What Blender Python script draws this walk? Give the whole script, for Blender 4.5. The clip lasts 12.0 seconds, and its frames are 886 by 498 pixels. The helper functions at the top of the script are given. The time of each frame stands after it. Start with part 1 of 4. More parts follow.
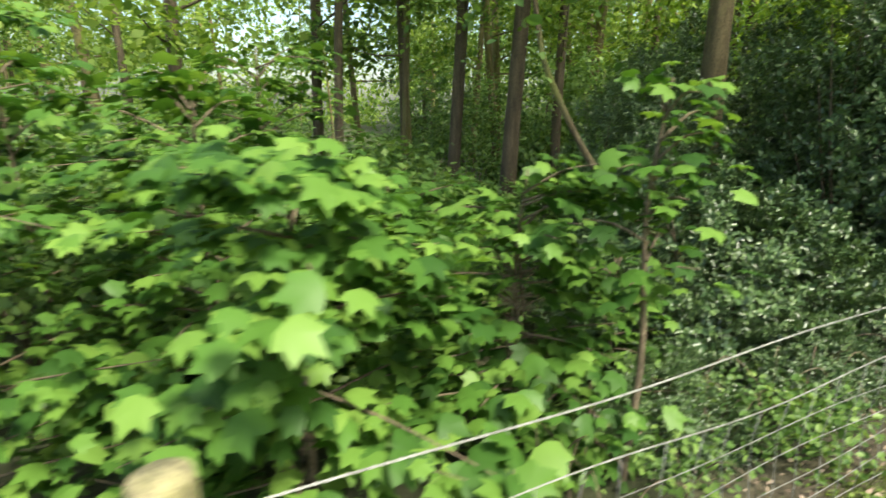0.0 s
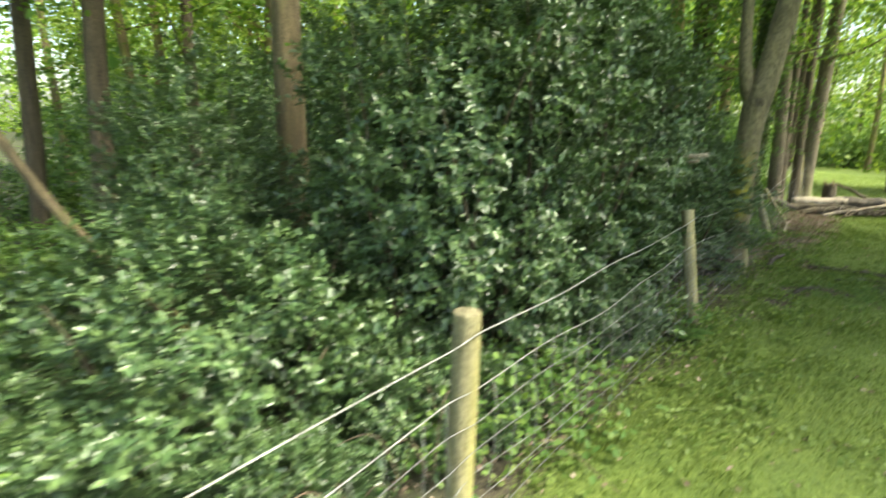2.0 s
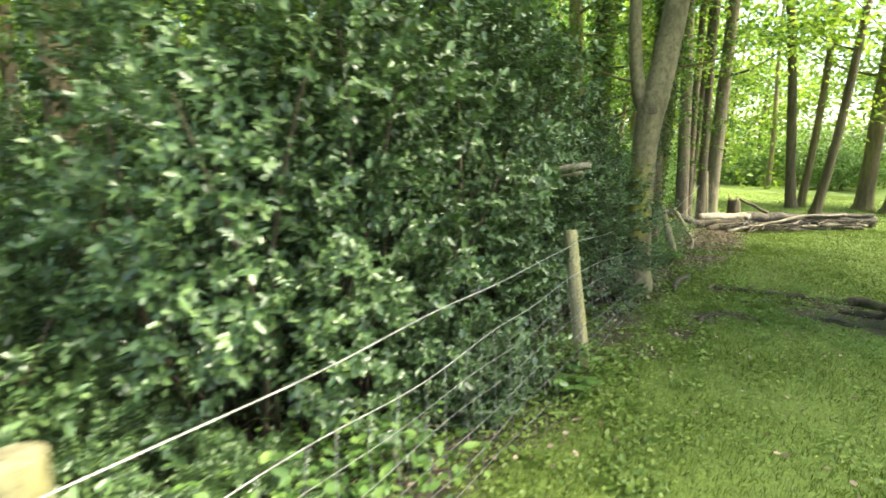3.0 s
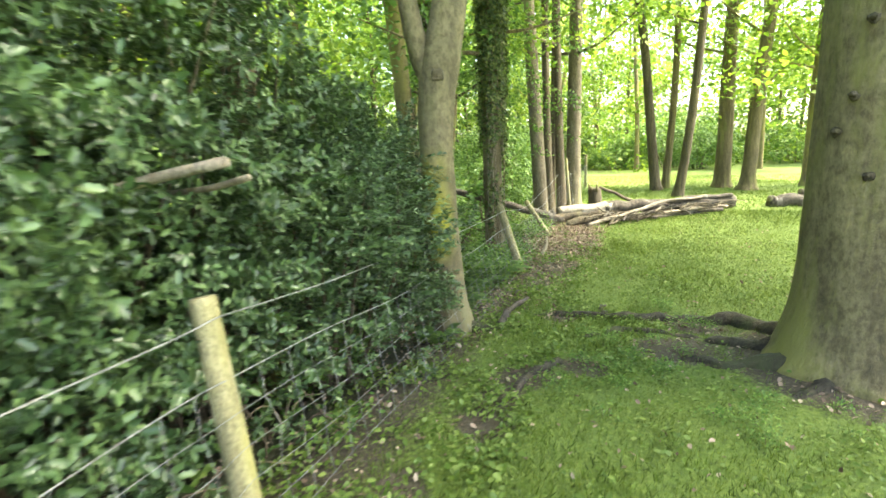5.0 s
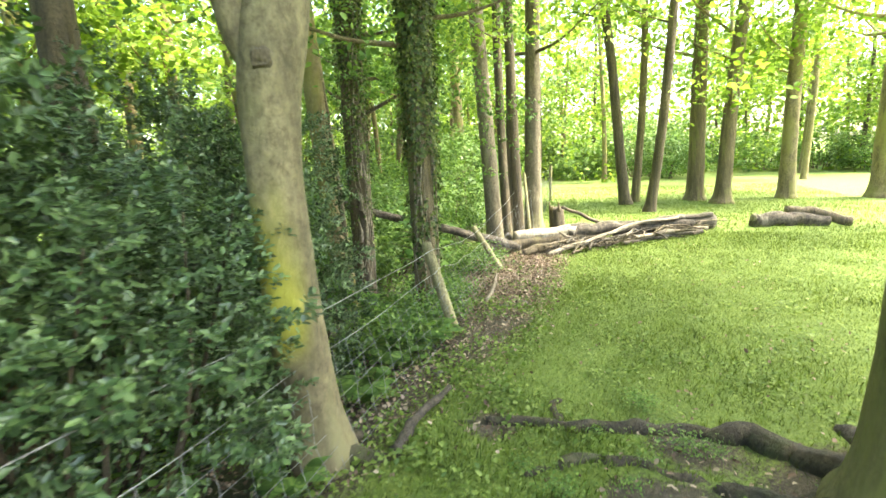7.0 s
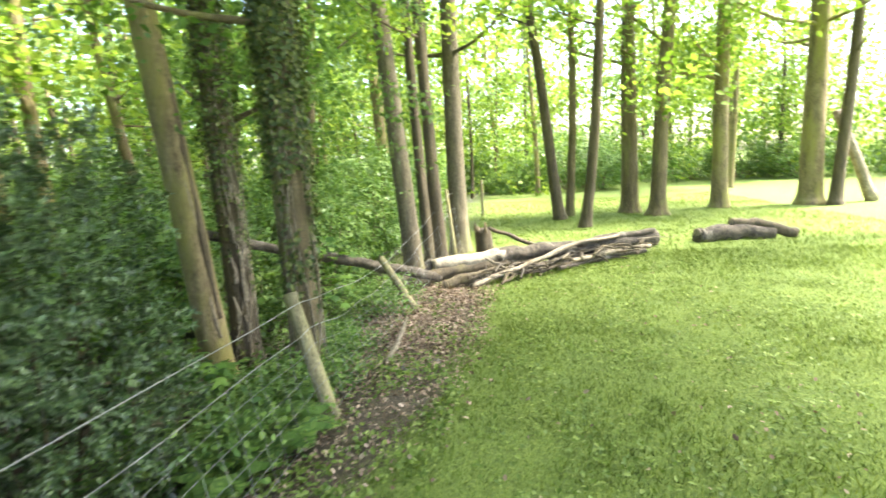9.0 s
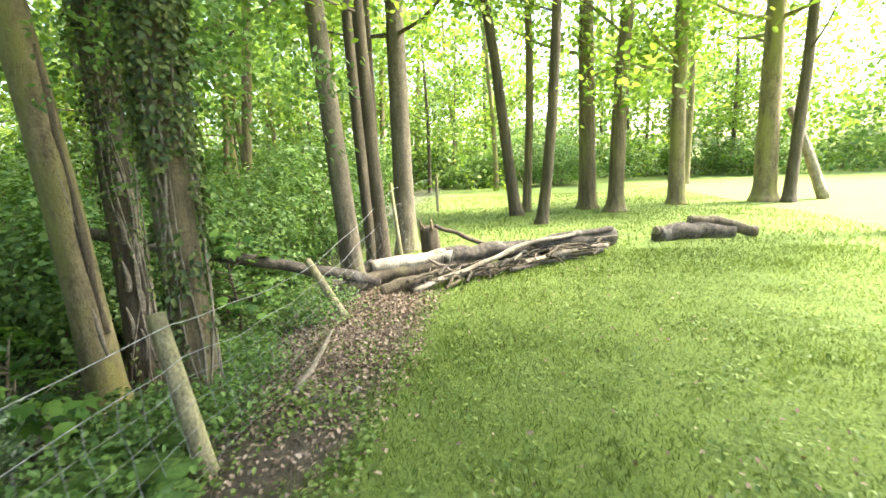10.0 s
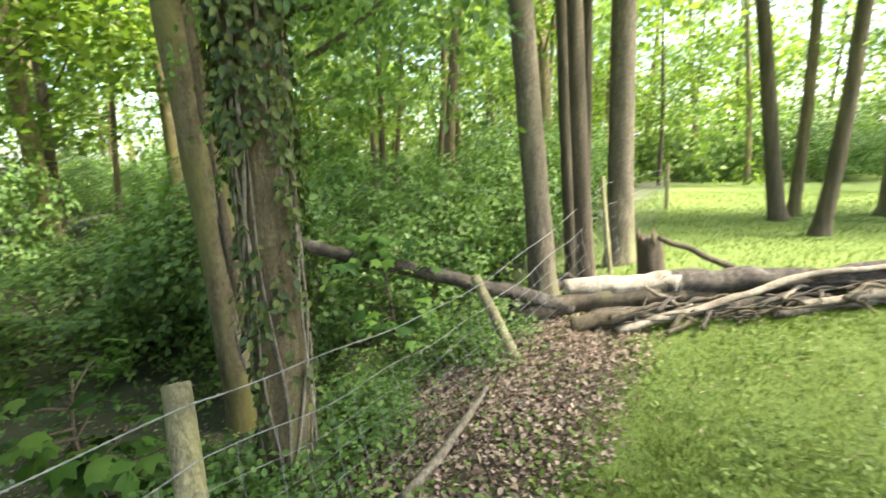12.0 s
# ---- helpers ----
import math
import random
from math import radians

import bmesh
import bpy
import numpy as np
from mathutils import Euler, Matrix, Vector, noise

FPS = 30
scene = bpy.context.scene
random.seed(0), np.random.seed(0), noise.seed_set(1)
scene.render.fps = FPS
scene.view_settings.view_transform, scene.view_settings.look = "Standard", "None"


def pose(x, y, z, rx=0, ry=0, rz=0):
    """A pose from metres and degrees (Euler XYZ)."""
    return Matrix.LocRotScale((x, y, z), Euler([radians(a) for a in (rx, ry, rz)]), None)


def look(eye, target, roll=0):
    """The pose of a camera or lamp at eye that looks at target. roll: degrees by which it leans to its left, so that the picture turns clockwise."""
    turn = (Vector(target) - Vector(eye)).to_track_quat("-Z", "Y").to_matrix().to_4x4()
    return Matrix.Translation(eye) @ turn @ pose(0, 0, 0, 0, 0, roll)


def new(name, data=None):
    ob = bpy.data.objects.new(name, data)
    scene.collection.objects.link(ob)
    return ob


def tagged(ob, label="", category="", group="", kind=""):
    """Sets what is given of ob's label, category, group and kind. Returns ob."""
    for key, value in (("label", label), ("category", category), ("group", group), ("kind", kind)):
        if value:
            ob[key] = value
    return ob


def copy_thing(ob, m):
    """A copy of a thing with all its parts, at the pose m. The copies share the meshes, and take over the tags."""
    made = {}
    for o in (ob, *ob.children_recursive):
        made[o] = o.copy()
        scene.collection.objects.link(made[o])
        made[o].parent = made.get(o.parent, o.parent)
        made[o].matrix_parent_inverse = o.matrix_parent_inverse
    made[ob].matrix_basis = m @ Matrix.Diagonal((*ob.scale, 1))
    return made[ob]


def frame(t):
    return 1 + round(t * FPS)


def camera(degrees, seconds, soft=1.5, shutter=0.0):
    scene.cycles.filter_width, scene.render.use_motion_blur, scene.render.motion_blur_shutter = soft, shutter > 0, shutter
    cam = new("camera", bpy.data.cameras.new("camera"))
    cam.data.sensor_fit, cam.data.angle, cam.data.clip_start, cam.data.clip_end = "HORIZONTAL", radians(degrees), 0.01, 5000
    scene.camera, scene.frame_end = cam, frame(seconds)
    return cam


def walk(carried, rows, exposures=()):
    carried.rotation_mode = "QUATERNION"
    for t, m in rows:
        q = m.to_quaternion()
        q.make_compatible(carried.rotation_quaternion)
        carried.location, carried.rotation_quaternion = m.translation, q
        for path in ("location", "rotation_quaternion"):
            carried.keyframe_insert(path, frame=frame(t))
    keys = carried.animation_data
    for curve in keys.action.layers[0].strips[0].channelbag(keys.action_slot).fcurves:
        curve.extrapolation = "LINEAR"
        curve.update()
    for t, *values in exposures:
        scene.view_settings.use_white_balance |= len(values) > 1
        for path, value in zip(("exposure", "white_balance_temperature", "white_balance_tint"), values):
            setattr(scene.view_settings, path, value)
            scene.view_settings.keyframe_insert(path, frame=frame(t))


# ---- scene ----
cam = camera(80.2, 12.0, soft=1.5, shutter=0.5)
PATH = [
    (0, (1.603, -1.628, 1.659), (1.137, 0.245, 1.136), 0.7),
    (0.5, (2.039, -1.201, 1.683), (1.684, 0.703, 1.187), 1.1),
    (1, (2.442, -0.767, 1.654), (2.372, 1.143, 1.064), -1.4),
    (1.5, (2.993, -0.395, 1.673), (3.267, 1.501, 1.099), -0.1),
    (2, (3.498, -0.074, 1.716), (3.887, 1.831, 1.248), 1.7),
    (2.5, (3.963, 0.363, 1.613), (4.608, 2.22, 1.247), 5.8),
    (3, (4.452, 0.692, 1.59), (5.074, 2.556, 1.217), 1.3),
    (3.5, (4.974, 1.1, 1.55), (5.744, 2.921, 1.248), 0.4),
    (5.3, (6.72, 2.189, 1.506), (7.697, 3.89, 1.119), -2.1),
    (5.5, (6.873, 2.306, 1.494), (7.87, 3.995, 1.106), -2.0),
    (6, (7.267, 2.601, 1.546), (8.285, 4.28, 1.167), -1.9),
    (6.5, (7.54, 2.922, 1.605), (8.581, 4.593, 1.252), -2.0),
    (6.7, (7.65, 3.012, 1.611), (8.683, 4.687, 1.256), -2.5),
    (8.5, (8.66, 3.844, 1.54), (9.794, 5.467, 1.255), -1.4),
    (9, (8.96, 4.048, 1.562), (10.189, 5.596, 1.259), -3.7),
    (9.5, (9.249, 4.226, 1.579), (10.645, 5.62, 1.252), -4.1),
    (10, (9.611, 4.421, 1.511), (10.945, 5.873, 1.178), -3.0),
    (10.5, (9.93, 4.641, 1.567), (11.239, 6.118, 1.242), -3.9),
    (11, (10.236, 4.879, 1.588), (11.585, 6.335, 1.342), -3.8),
    (11.5, (10.449, 5.205, 1.556), (11.416, 6.941, 1.331), -2.8),
    (12, (10.634, 5.513, 1.507), (11.272, 7.378, 1.168), -2.7),
]
EXPOSURE = ((0.0, 1.68, 7000, 2), (1.5, 2.18, 7000, 2), (2.5, 2.7, 7200, 2), (3.5, 3.12, 7200, 3), (6.5, 3.72, 7200, 6), (8.5, 3.55, 6900, 9), (10.2, 3.36, 6750, 10), (11.2, 3.2, 6750, 10), (12.0, 3.08, 6700, 11))
walk(cam, [(t, look(*p)) for t, *p in PATH], EXPOSURE)

# ---- light: bright hazy sky, soft sun over the open lawn ----
SUN_ELEV, SUN_AZ = 56.0, -34.0      # degrees; azimuth counted from +x towards +y
world = bpy.data.worlds.new("sky")
scene.world = world
world.use_nodes = True
wn = world.node_tree
sky = wn.nodes.new("ShaderNodeTexSky")
sky.sky_type = 'NISHITA'
sky.sun_disc = False
sky.sun_elevation = radians(SUN_ELEV)
sky.sun_rotation = radians(90 - SUN_AZ)
sky.dust_density = 3.0
sky.air_density = 1.0
wn.nodes["Background"].inputs[1].default_value = 0.122
wn.links.new(sky.outputs[0], wn.nodes["Background"].inputs[0])
sun_data = bpy.data.lights.new("sun", 'SUN')
sun_data.energy, sun_data.angle, sun_data.color = 3.5, radians(13), (1.0, 0.95, 0.86)
sun = new("sun", sun_data)
sun.matrix_world = look((0, 0, 30), (-30 * math.cos(radians(SUN_AZ)) / math.tan(radians(SUN_ELEV)),
                                     -30 * math.sin(radians(SUN_AZ)) / math.tan(radians(SUN_ELEV)), 0))

# ---- materials ----


def material(name, rough=0.8):
    m = bpy.data.materials.new(name)
    m.use_nodes = True
    n = m.node_tree.nodes
    n["Principled BSDF"].inputs["Roughness"].default_value = rough
    return m, n, m.node_tree.links, n["Principled BSDF"]


def ramp(n, l, source, stops):
    r = n.new("ShaderNodeValToRGB")
    while len(r.color_ramp.elements) < len(stops):
        r.color_ramp.elements.new(0.5)
    for e, (p, c) in zip(r.color_ramp.elements, stops):
        e.position, e.color = p, (*c, 1)
    l.new(source, r.inputs[0])
    return r.outputs[0]


def noise_tex(n, l, scale, detail=4, stretch=(1, 1, 1), rough=0.55, coords="Object"):
    tc, mp, tx = n.new("ShaderNodeTexCoord"), n.new("ShaderNodeMapping"), n.new("ShaderNodeTexNoise")
    mp.inputs["Scale"].default_value = stretch
    tx.inputs["Scale"].default_value, tx.inputs["Detail"].default_value, tx.inputs["Roughness"].default_value = scale, detail, rough
    l.new(tc.outputs[coords], mp.inputs[0])
    l.new(mp.outputs[0], tx.inputs[0])
    return tx.outputs[0]


def mix(n, l, fac, a, b, kind='MIX'):
    x = n.new("ShaderNodeMix")
    x.data_type, x.blend_type = 'RGBA', kind
    for value, i in ((fac, 0), (a, 6), (b, 7)):
        if isinstance(value, (int, float)):
            x.inputs[i].default_value = value
        elif isinstance(value, tuple):
            x.inputs[i].default_value = (*value, 1)
        else:
            l.new(value, x.inputs[i])
    return x.outputs[2]


def bump(n, l, height, strength, distance, bsdf):
    b = n.new("ShaderNodeBump")
    b.inputs["Strength"].default_value, b.inputs["Distance"].default_value = strength, distance
    l.new(height, b.inputs["Height"])
    l.new(b.outputs[0], bsdf.inputs["Normal"])


def leaf_material(name, dark, mid, light, rough, through_it, gloss=0.5, patch=1.3, uneven=0.35):
    """Leaves: colour varies leaf by leaf; part of the light passes through."""
    m, n, l, p = material(name, rough)
    geo = n.new("ShaderNodeNewGeometry")
    col = ramp(n, l, geo.outputs["Random Per Island"], [(0.0, dark), (0.5, mid), (1.0, light)])
    big = noise_tex(n, l, patch, 3)
    col = mix(n, l, uneven, col, ramp(n, l, big, [(0.3, (0.55, 0.6, 0.55)), (0.7, (1.0, 1.0, 1.0))]), 'MULTIPLY')
    l.new(col, p.inputs["Base Color"])
    p.inputs["Specular IOR Level"].default_value = gloss
    tr, ms = n.new("ShaderNodeBsdfTranslucent"), n.new("ShaderNodeMixShader")
    l.new(mix(n, l, 1.0, col, (1.0, 1.0, 0.55), 'MULTIPLY'), tr.inputs[0])
    ms.inputs[0].default_value = through_it
    l.new(p.outputs[0], ms.inputs[1])
    l.new(tr.outputs[0], ms.inputs[2])
    l.new(ms.outputs[0], n["Material Output"].inputs[0])
    return m


def bark_material(name, dark, light, moss, moss_from, scale=9.0, stretch=(1, 1, 0.25), relief=0.5):
    """Bark with long grain, blotches and a cover of moss or lichen on part of it."""
    m, n, l, p = material(name, 0.85)
    grain = noise_tex(n, l, scale, 8, stretch, 0.65)
    blotch = noise_tex(n, l, 2.2, 4, (1, 1, 0.6))
    col = ramp(n, l, grain, [(0.3, dark), (0.68, light)])
    col = mix(n, l, 0.6, col, ramp(n, l, blotch, [(0.3, (0.62, 0.62, 0.6)), (0.65, (1.05, 1.03, 1.0))]), 'MULTIPLY')
    streak = noise_tex(n, l, 7.0, 4, (1, 1, 0.09), 0.6)
    col = mix(n, l, 0.75, col, ramp(n, l, streak, [(0.32, (0.5, 0.48, 0.44)), (0.62, (1.12, 1.1, 1.05))]), 'MULTIPLY')
    speck = noise_tex(n, l, scale * 4, 6, (1, 1, 0.7), 0.7)
    col = mix(n, l, 0.8, col, ramp(n, l, speck, [(0.36, (0.45, 0.43, 0.4)), (0.55, (1.0, 1.0, 1.0)), (0.7, (1.35, 1.32, 1.2))]), 'MULTIPLY')
    green = noise_tex(n, l, 1.7, 6, (1, 1, 0.3), 0.7)
    g = n.new("ShaderNodeMapRange")
    g.inputs[1].default_value, g.inputs[2].default_value = moss_from, moss_from + 0.14
    l.new(green, g.inputs[0])
    col = mix(n, l, g.outputs[0], col, moss)
    crust = n.new("ShaderNodeAttribute")
    crust.attribute_name = "lichen"
    col = mix(n, l, crust.outputs["Fac"], col, ramp(n, l, grain, [(0.3, (0.26, 0.25, 0.035)), (0.65, (0.45, 0.41, 0.07))]))
    l.new(col, p.inputs["Base Color"])
    bump(n, l, mix(n, l, 0.4, grain, speck), min(1.0, relief * 1.4), 0.035, p)
    return m


def add_lichen(ob, facing, low, high, amount=1.0, centre=None):
    """A yellow crust on one side of a trunk or post, patchy, between two heights."""
    att = ob.data.attributes.new("lichen", 'FLOAT', 'POINT')
    f = Vector((*facing, 0)).normalized()
    values = []
    for q in ob.data.vertices:
        side = max(0.0, Vector((q.normal.x, q.normal.y, 0)).dot(f))
        band = step(low - 0.15, low + 0.15, q.co.z) * (1 - step(high - 0.2, high + 0.2, q.co.z))
        patch = 0.5 + 0.9 * noise.noise((q.co.x * 9, q.co.y * 9, q.co.z * 2.5))
        values.append(min(1.0, max(0.0, amount * side * side * band * patch * 1.6)))
    att.data.foreach_set("value", values)


HOLLY = leaf_material("holly_leaf", (0.024, 0.052, 0.018), (0.066, 0.122, 0.042), (0.14, 0.212, 0.075), 0.36, 0.18, 0.6)
SYCAMORE = leaf_material("sycamore_leaf", (0.032, 0.088, 0.016), (0.08, 0.18, 0.028), (0.17, 0.29, 0.055), 0.5, 0.38, 0.3)
CANOPY = leaf_material("canopy_leaf", (0.095, 0.175, 0.028), (0.185, 0.29, 0.05), (0.33, 0.435, 0.105), 0.6, 0.55, 0.3)
UNDER = leaf_material("undergrowth_leaf", (0.065, 0.135, 0.035), (0.13, 0.235, 0.058), (0.24, 0.36, 0.095), 0.5, 0.46, 0.4)
IVY = leaf_material("ivy_leaf", (0.026, 0.05, 0.012), (0.078, 0.112, 0.028), (0.185, 0.205, 0.06), 0.5, 0.25, 0.35)
GRASS = leaf_material("grass_blade", (0.045, 0.08, 0.012), (0.118, 0.175, 0.027), (0.225, 0.285, 0.075), 0.5, 0.42, 0.35, 2.2, 0.45)
WEED = leaf_material("weed_leaf", (0.08, 0.14, 0.025), (0.15, 0.225, 0.045), (0.25, 0.33, 0.09), 0.5, 0.4, 0.4, 2.0, 0.4)
LITTER = leaf_material("dead_leaf", (0.085, 0.058, 0.042), (0.26, 0.185, 0.14), (0.44, 0.345, 0.27), 0.8, 0.1, 0.2)

BEECH = bark_material("beech_bark", (0.125, 0.098, 0.052), (0.3, 0.245, 0.135), (0.2, 0.182, 0.055), 0.44, 7.0, (1, 1, 0.55), 0.7)
LICHEN_BEECH = bark_material("beech_bark_lichen", (0.1, 0.084, 0.047), (0.25, 0.21, 0.12), (0.16, 0.145, 0.07), 0.5, 7.0, (1, 1, 0.55), 0.5)
GREY_BARK = bark_material("grey_bark", (0.085, 0.071, 0.047), (0.205, 0.174, 0.12), (0.14, 0.14, 0.055), 0.52, 9.0, (1, 1, 0.35), 0.6)
DARK_BARK = bark_material("dark_bark", (0.055, 0.042, 0.026), (0.15, 0.12, 0.075), (0.1, 0.1, 0.033), 0.6, 14.0, (1, 1, 0.15), 0.8)
ROUGH_BARK = bark_material("rough_bark", (0.09, 0.069, 0.036), (0.23, 0.183, 0.1), (0.15, 0.155, 0.04), 0.5, 18.0, (1, 1, 0.14), 0.9)
LOG_BARK = bark_material("log_bark", (0.016, 0.013, 0.01), (0.135, 0.112, 0.086), (0.34, 0.31, 0.26), 0.6, 16.0, (1, 1, 1), 0.8)
PALE_WOOD = bark_material("pale_bare_wood", (0.26, 0.22, 0.17), (0.5, 0.45, 0.37), (0.15, 0.11, 0.075), 0.57, 14.0, (1, 1, 1), 0.6)
BARE_WOOD = bark_material("bare_wood", (0.13, 0.105, 0.075), (0.36, 0.315, 0.245), (0.16, 0.12, 0.08), 0.6, 10.0, (1, 1, 1), 0.5)
POST_WOOD = bark_material("post_wood", (0.16, 0.145, 0.08), (0.34, 0.31, 0.185), (0.25, 0.235, 0.1), 0.54, 16.0, (1, 1, 0.1), 0.5)
POST_TOP = bark_material("post_end_grain", (0.26, 0.21, 0.15), (0.46, 0.40, 0.31), (0.3, 0.28, 0.18), 0.66, 20.0, (1, 1, 1), 0.5)
ROOT_BARK = bark_material("root_bark", (0.022, 0.018, 0.012), (0.085, 0.068, 0.045), (0.05, 0.06, 0.018), 0.52, 14.0, (1, 1, 1), 0.9)
TWIG = bark_material("twig_bark", (0.1, 0.075, 0.05), (0.24, 0.19, 0.13), (0.15, 0.16, 0.05), 0.66, 20.0, (1, 1, 1), 0.4)

WIRE, _n, _l, _p = material("galvanised_wire", 0.5)
_p.inputs["Metallic"].default_value = 0.3
_l.new(ramp(_n, _l, noise_tex(_n, _l, 14, 3), [(0.35, (0.15, 0.15, 0.14)), (0.7, (0.3, 0.3, 0.29))]), _p.inputs["Base Color"])
NET_WIRE, _n, _l, _p = material("dull_wire", 0.6)
_l.new(ramp(_n, _l, noise_tex(_n, _l, 14, 3), [(0.35, (0.1, 0.1, 0.095)), (0.7, (0.24, 0.24, 0.235))]), _p.inputs["Base Color"])
STONE, _n, _l, _p = material("pale_stone", 0.85)
_l.new(ramp(_n, _l, noise_tex(_n, _l, 22, 5), [(0.3, (0.1, 0.09, 0.075)), (0.7, (0.24, 0.22, 0.19))]), _p.inputs["Base Color"])

GROUND, _n, _l, _p = material("lawn_and_soil", 0.95)
_soil = _n.new("ShaderNodeAttribute")
_soil.attribute_name = "soil"
_wood = _n.new("ShaderNodeAttribute")
_wood.attribute_name = "woodland"
_fine = noise_tex(_n, _l, 38, 6, rough=0.7)
_mid = noise_tex(_n, _l, 3.0, 5)
_lawn = ramp(_n, _l, _fine, [(0.25, (0.04, 0.068, 0.011)), (0.5, (0.11, 0.165, 0.025)), (0.75, (0.195, 0.25, 0.056))])
_lawn = mix(_n, _l, 0.5, _lawn, ramp(_n, _l, _mid, [(0.3, (0.75, 0.8, 0.7)), (0.7, (1.15, 1.05, 0.9))]), 'MULTIPLY')
_dirt = ramp(_n, _l, _fine, [(0.25, (0.026, 0.02, 0.013)), (0.55, (0.08, 0.063, 0.041)), (0.8, (0.17, 0.137, 0.095))])
_floor = ramp(_n, _l, _fine, [(0.25, (0.025, 0.022, 0.014)), (0.55, (0.05, 0.06, 0.022)), (0.8, (0.11, 0.1, 0.05))])
_mask = _n.new("ShaderNodeMath")
_mask.operation, _mask.use_clamp = 'MULTIPLY_ADD', True
_sub = _n.new("ShaderNodeMath")
_sub.operation = 'SUBTRACT'
_l.new(_soil.outputs["Fac"], _sub.inputs[0])
_l.new(_fine, _sub.inputs[1])
_l.new(_sub.outputs[0], _mask.inputs[0])
_mask.inputs[1].default_value, _mask.inputs[2].default_value = 4.0, 0.5
_col = mix(_n, _l, _mask.outputs[0], _lawn, _dirt)
_col = mix(_n, _l, _wood.outputs["Fac"], _col, _floor)
_l.new(_col, _p.inputs["Base Color"])
bump(_n, _l, _fine, 0.7, 0.04, _p)

# ---- shape helpers ----
UP = Vector((0, 0, 1))


def mesh_object(name, verts, faces, mat, parent=None, label="", smooth=True):
    me = bpy.data.meshes.new(name)
    me.from_pydata([tuple(v) for v in verts], [], faces)
    me.polygons.foreach_set("use_smooth", [smooth] * len(me.polygons))
    me.materials.append(mat)
    ob = new(name, me)
    if parent is not None:
        ob.parent = parent
    if label:
        ob["label"] = label
    return ob


def thing(name, at, label, category, group="", kind=""):
    """An empty at the base of a thing; its parts are built in its own coordinates."""
    ob = new(name)
    ob.empty_display_size = 0.2
    ob.matrix_world = Matrix.Translation(at)
    return tagged(ob, label, category, group, kind)


def spline(points, steps):
    """Catmull-Rom through points of any width (place and radius)."""
    p = np.array(points, float)
    p = np.vstack([2 * p[0] - p[1], p, 2 * p[-1] - p[-2]])
    out = []
    for i in range(1, len(p) - 2):
        for k in range(steps):
            t = k / steps
            a, b, c, d = p[i - 1:i + 3]
            out.append(0.5 * (2 * b + (c - a) * t + (2 * a - 5 * b + 4 * c - d) * t * t + (3 * b - a - 3 * c + d) * t ** 3))
    out.append(p[-2])
    return np.array(out)


def tube(points, sides=10, steps=4, rough=0.0, lobes=0.0, seed=0, offset=0):
    """Verts and faces of a tapered round limb through (x, y, z, radius) points, closed at both ends."""
    c = spline(points, steps)
    place, rad = c[:, :3], np.maximum(c[:, 3], 0.0015)
    tang = np.gradient(place, axis=0)
    tang /= np.linalg.norm(tang, axis=1)[:, None] + 1e-9
    side = np.cross(tang[0], (0.31, 0.9, 0.2))
    side /= np.linalg.norm(side)
    verts, faces = [], []
    for i, (q, t, r) in enumerate(zip(place, tang, rad)):
        side = side - t * side.dot(t)
        side /= np.linalg.norm(side)
        up = np.cross(t, side)
        for k in range(sides):
            a = 2 * math.pi * k / sides
            d = side * math.cos(a) + up * math.sin(a)
            w = 1 + rough * noise.noise((q[0] * 3 + d[0] * 1.7 + seed, q[1] * 3 + d[1] * 1.7, q[2] * 2.2 + d[2]))
            w += lobes * math.cos(5 * a + seed) * math.exp(-i / max(1, 0.12 * len(place)))
            verts.append(q + d * r * w)
    for i in range(len(place) - 1):
        for k in range(sides):
            a, b = i * sides + k, i * sides + (k + 1) % sides
            faces.append((offset + a, offset + b, offset + b + sides, offset + a + sides))
    last = (len(place) - 1) * sides
    faces.append(tuple(offset + k for k in reversed(range(sides))))
    faces.append(tuple(offset + last + k for k in range(sides)))
    return verts, faces


def tubes(list_of_points, **kw):
    verts, faces = [], []
    for i, pts in enumerate(list_of_points):
        v, f = tube(pts, seed=i * 7.3, offset=len(verts), **kw)
        verts += v
        faces += f
    return verts, faces


OVAL = (np.array([(0, 0, 0), (0.3, 0.3, 0.07), (0.24, 0.7, 0.06), (0, 1, -0.06), (-0.24, 0.7, 0.06), (-0.3, 0.3, 0.07)]),
        [(0, 1, 2, 3), (0, 3, 4, 5)])
KITE = (np.array([(0, 0, 0), (0.34, 0.45, 0.05), (0, 1, 0), (-0.34, 0.45, 0.05)]), [(0, 1, 2, 3)])
SPINY = (np.array([(0, 0, 0), (0.27, 0.3, 0.1), (0.2, 0.5, 0.02), (0.27, 0.7, 0.11), (0, 1.05, -0.08),
                   (-0.27, 0.7, 0.11), (-0.2, 0.5, 0.02), (-0.27, 0.3, 0.1)]),
         [(0, 1, 2, 3, 4), (0, 4, 5, 6, 7)])
_lobe = []
for _k, (_a, _r) in enumerate(((-140, 0.32), (-104, 0.5), (-78, 0.42), (-52, 0.66), (-27, 0.46), (0, 0.78), (27, 0.46), (52, 0.66), (78, 0.42), (104, 0.5), (140, 0.32))):
    _lobe.append((_r * math.sin(radians(_a)), 0.3 + _r * math.cos(radians(_a)), -0.2 * _r if _k % 2 else 0.02))
PALMATE = (np.array([(0, 0.3, 0.02), (0, 0.05, 0)] + _lobe),
           [(0, 1, 2, 3, 4), (0, 4, 5, 6), (0, 6, 7), (0, 7, 8), (0, 8, 9, 10), (0, 10, 11, 12, 1)])
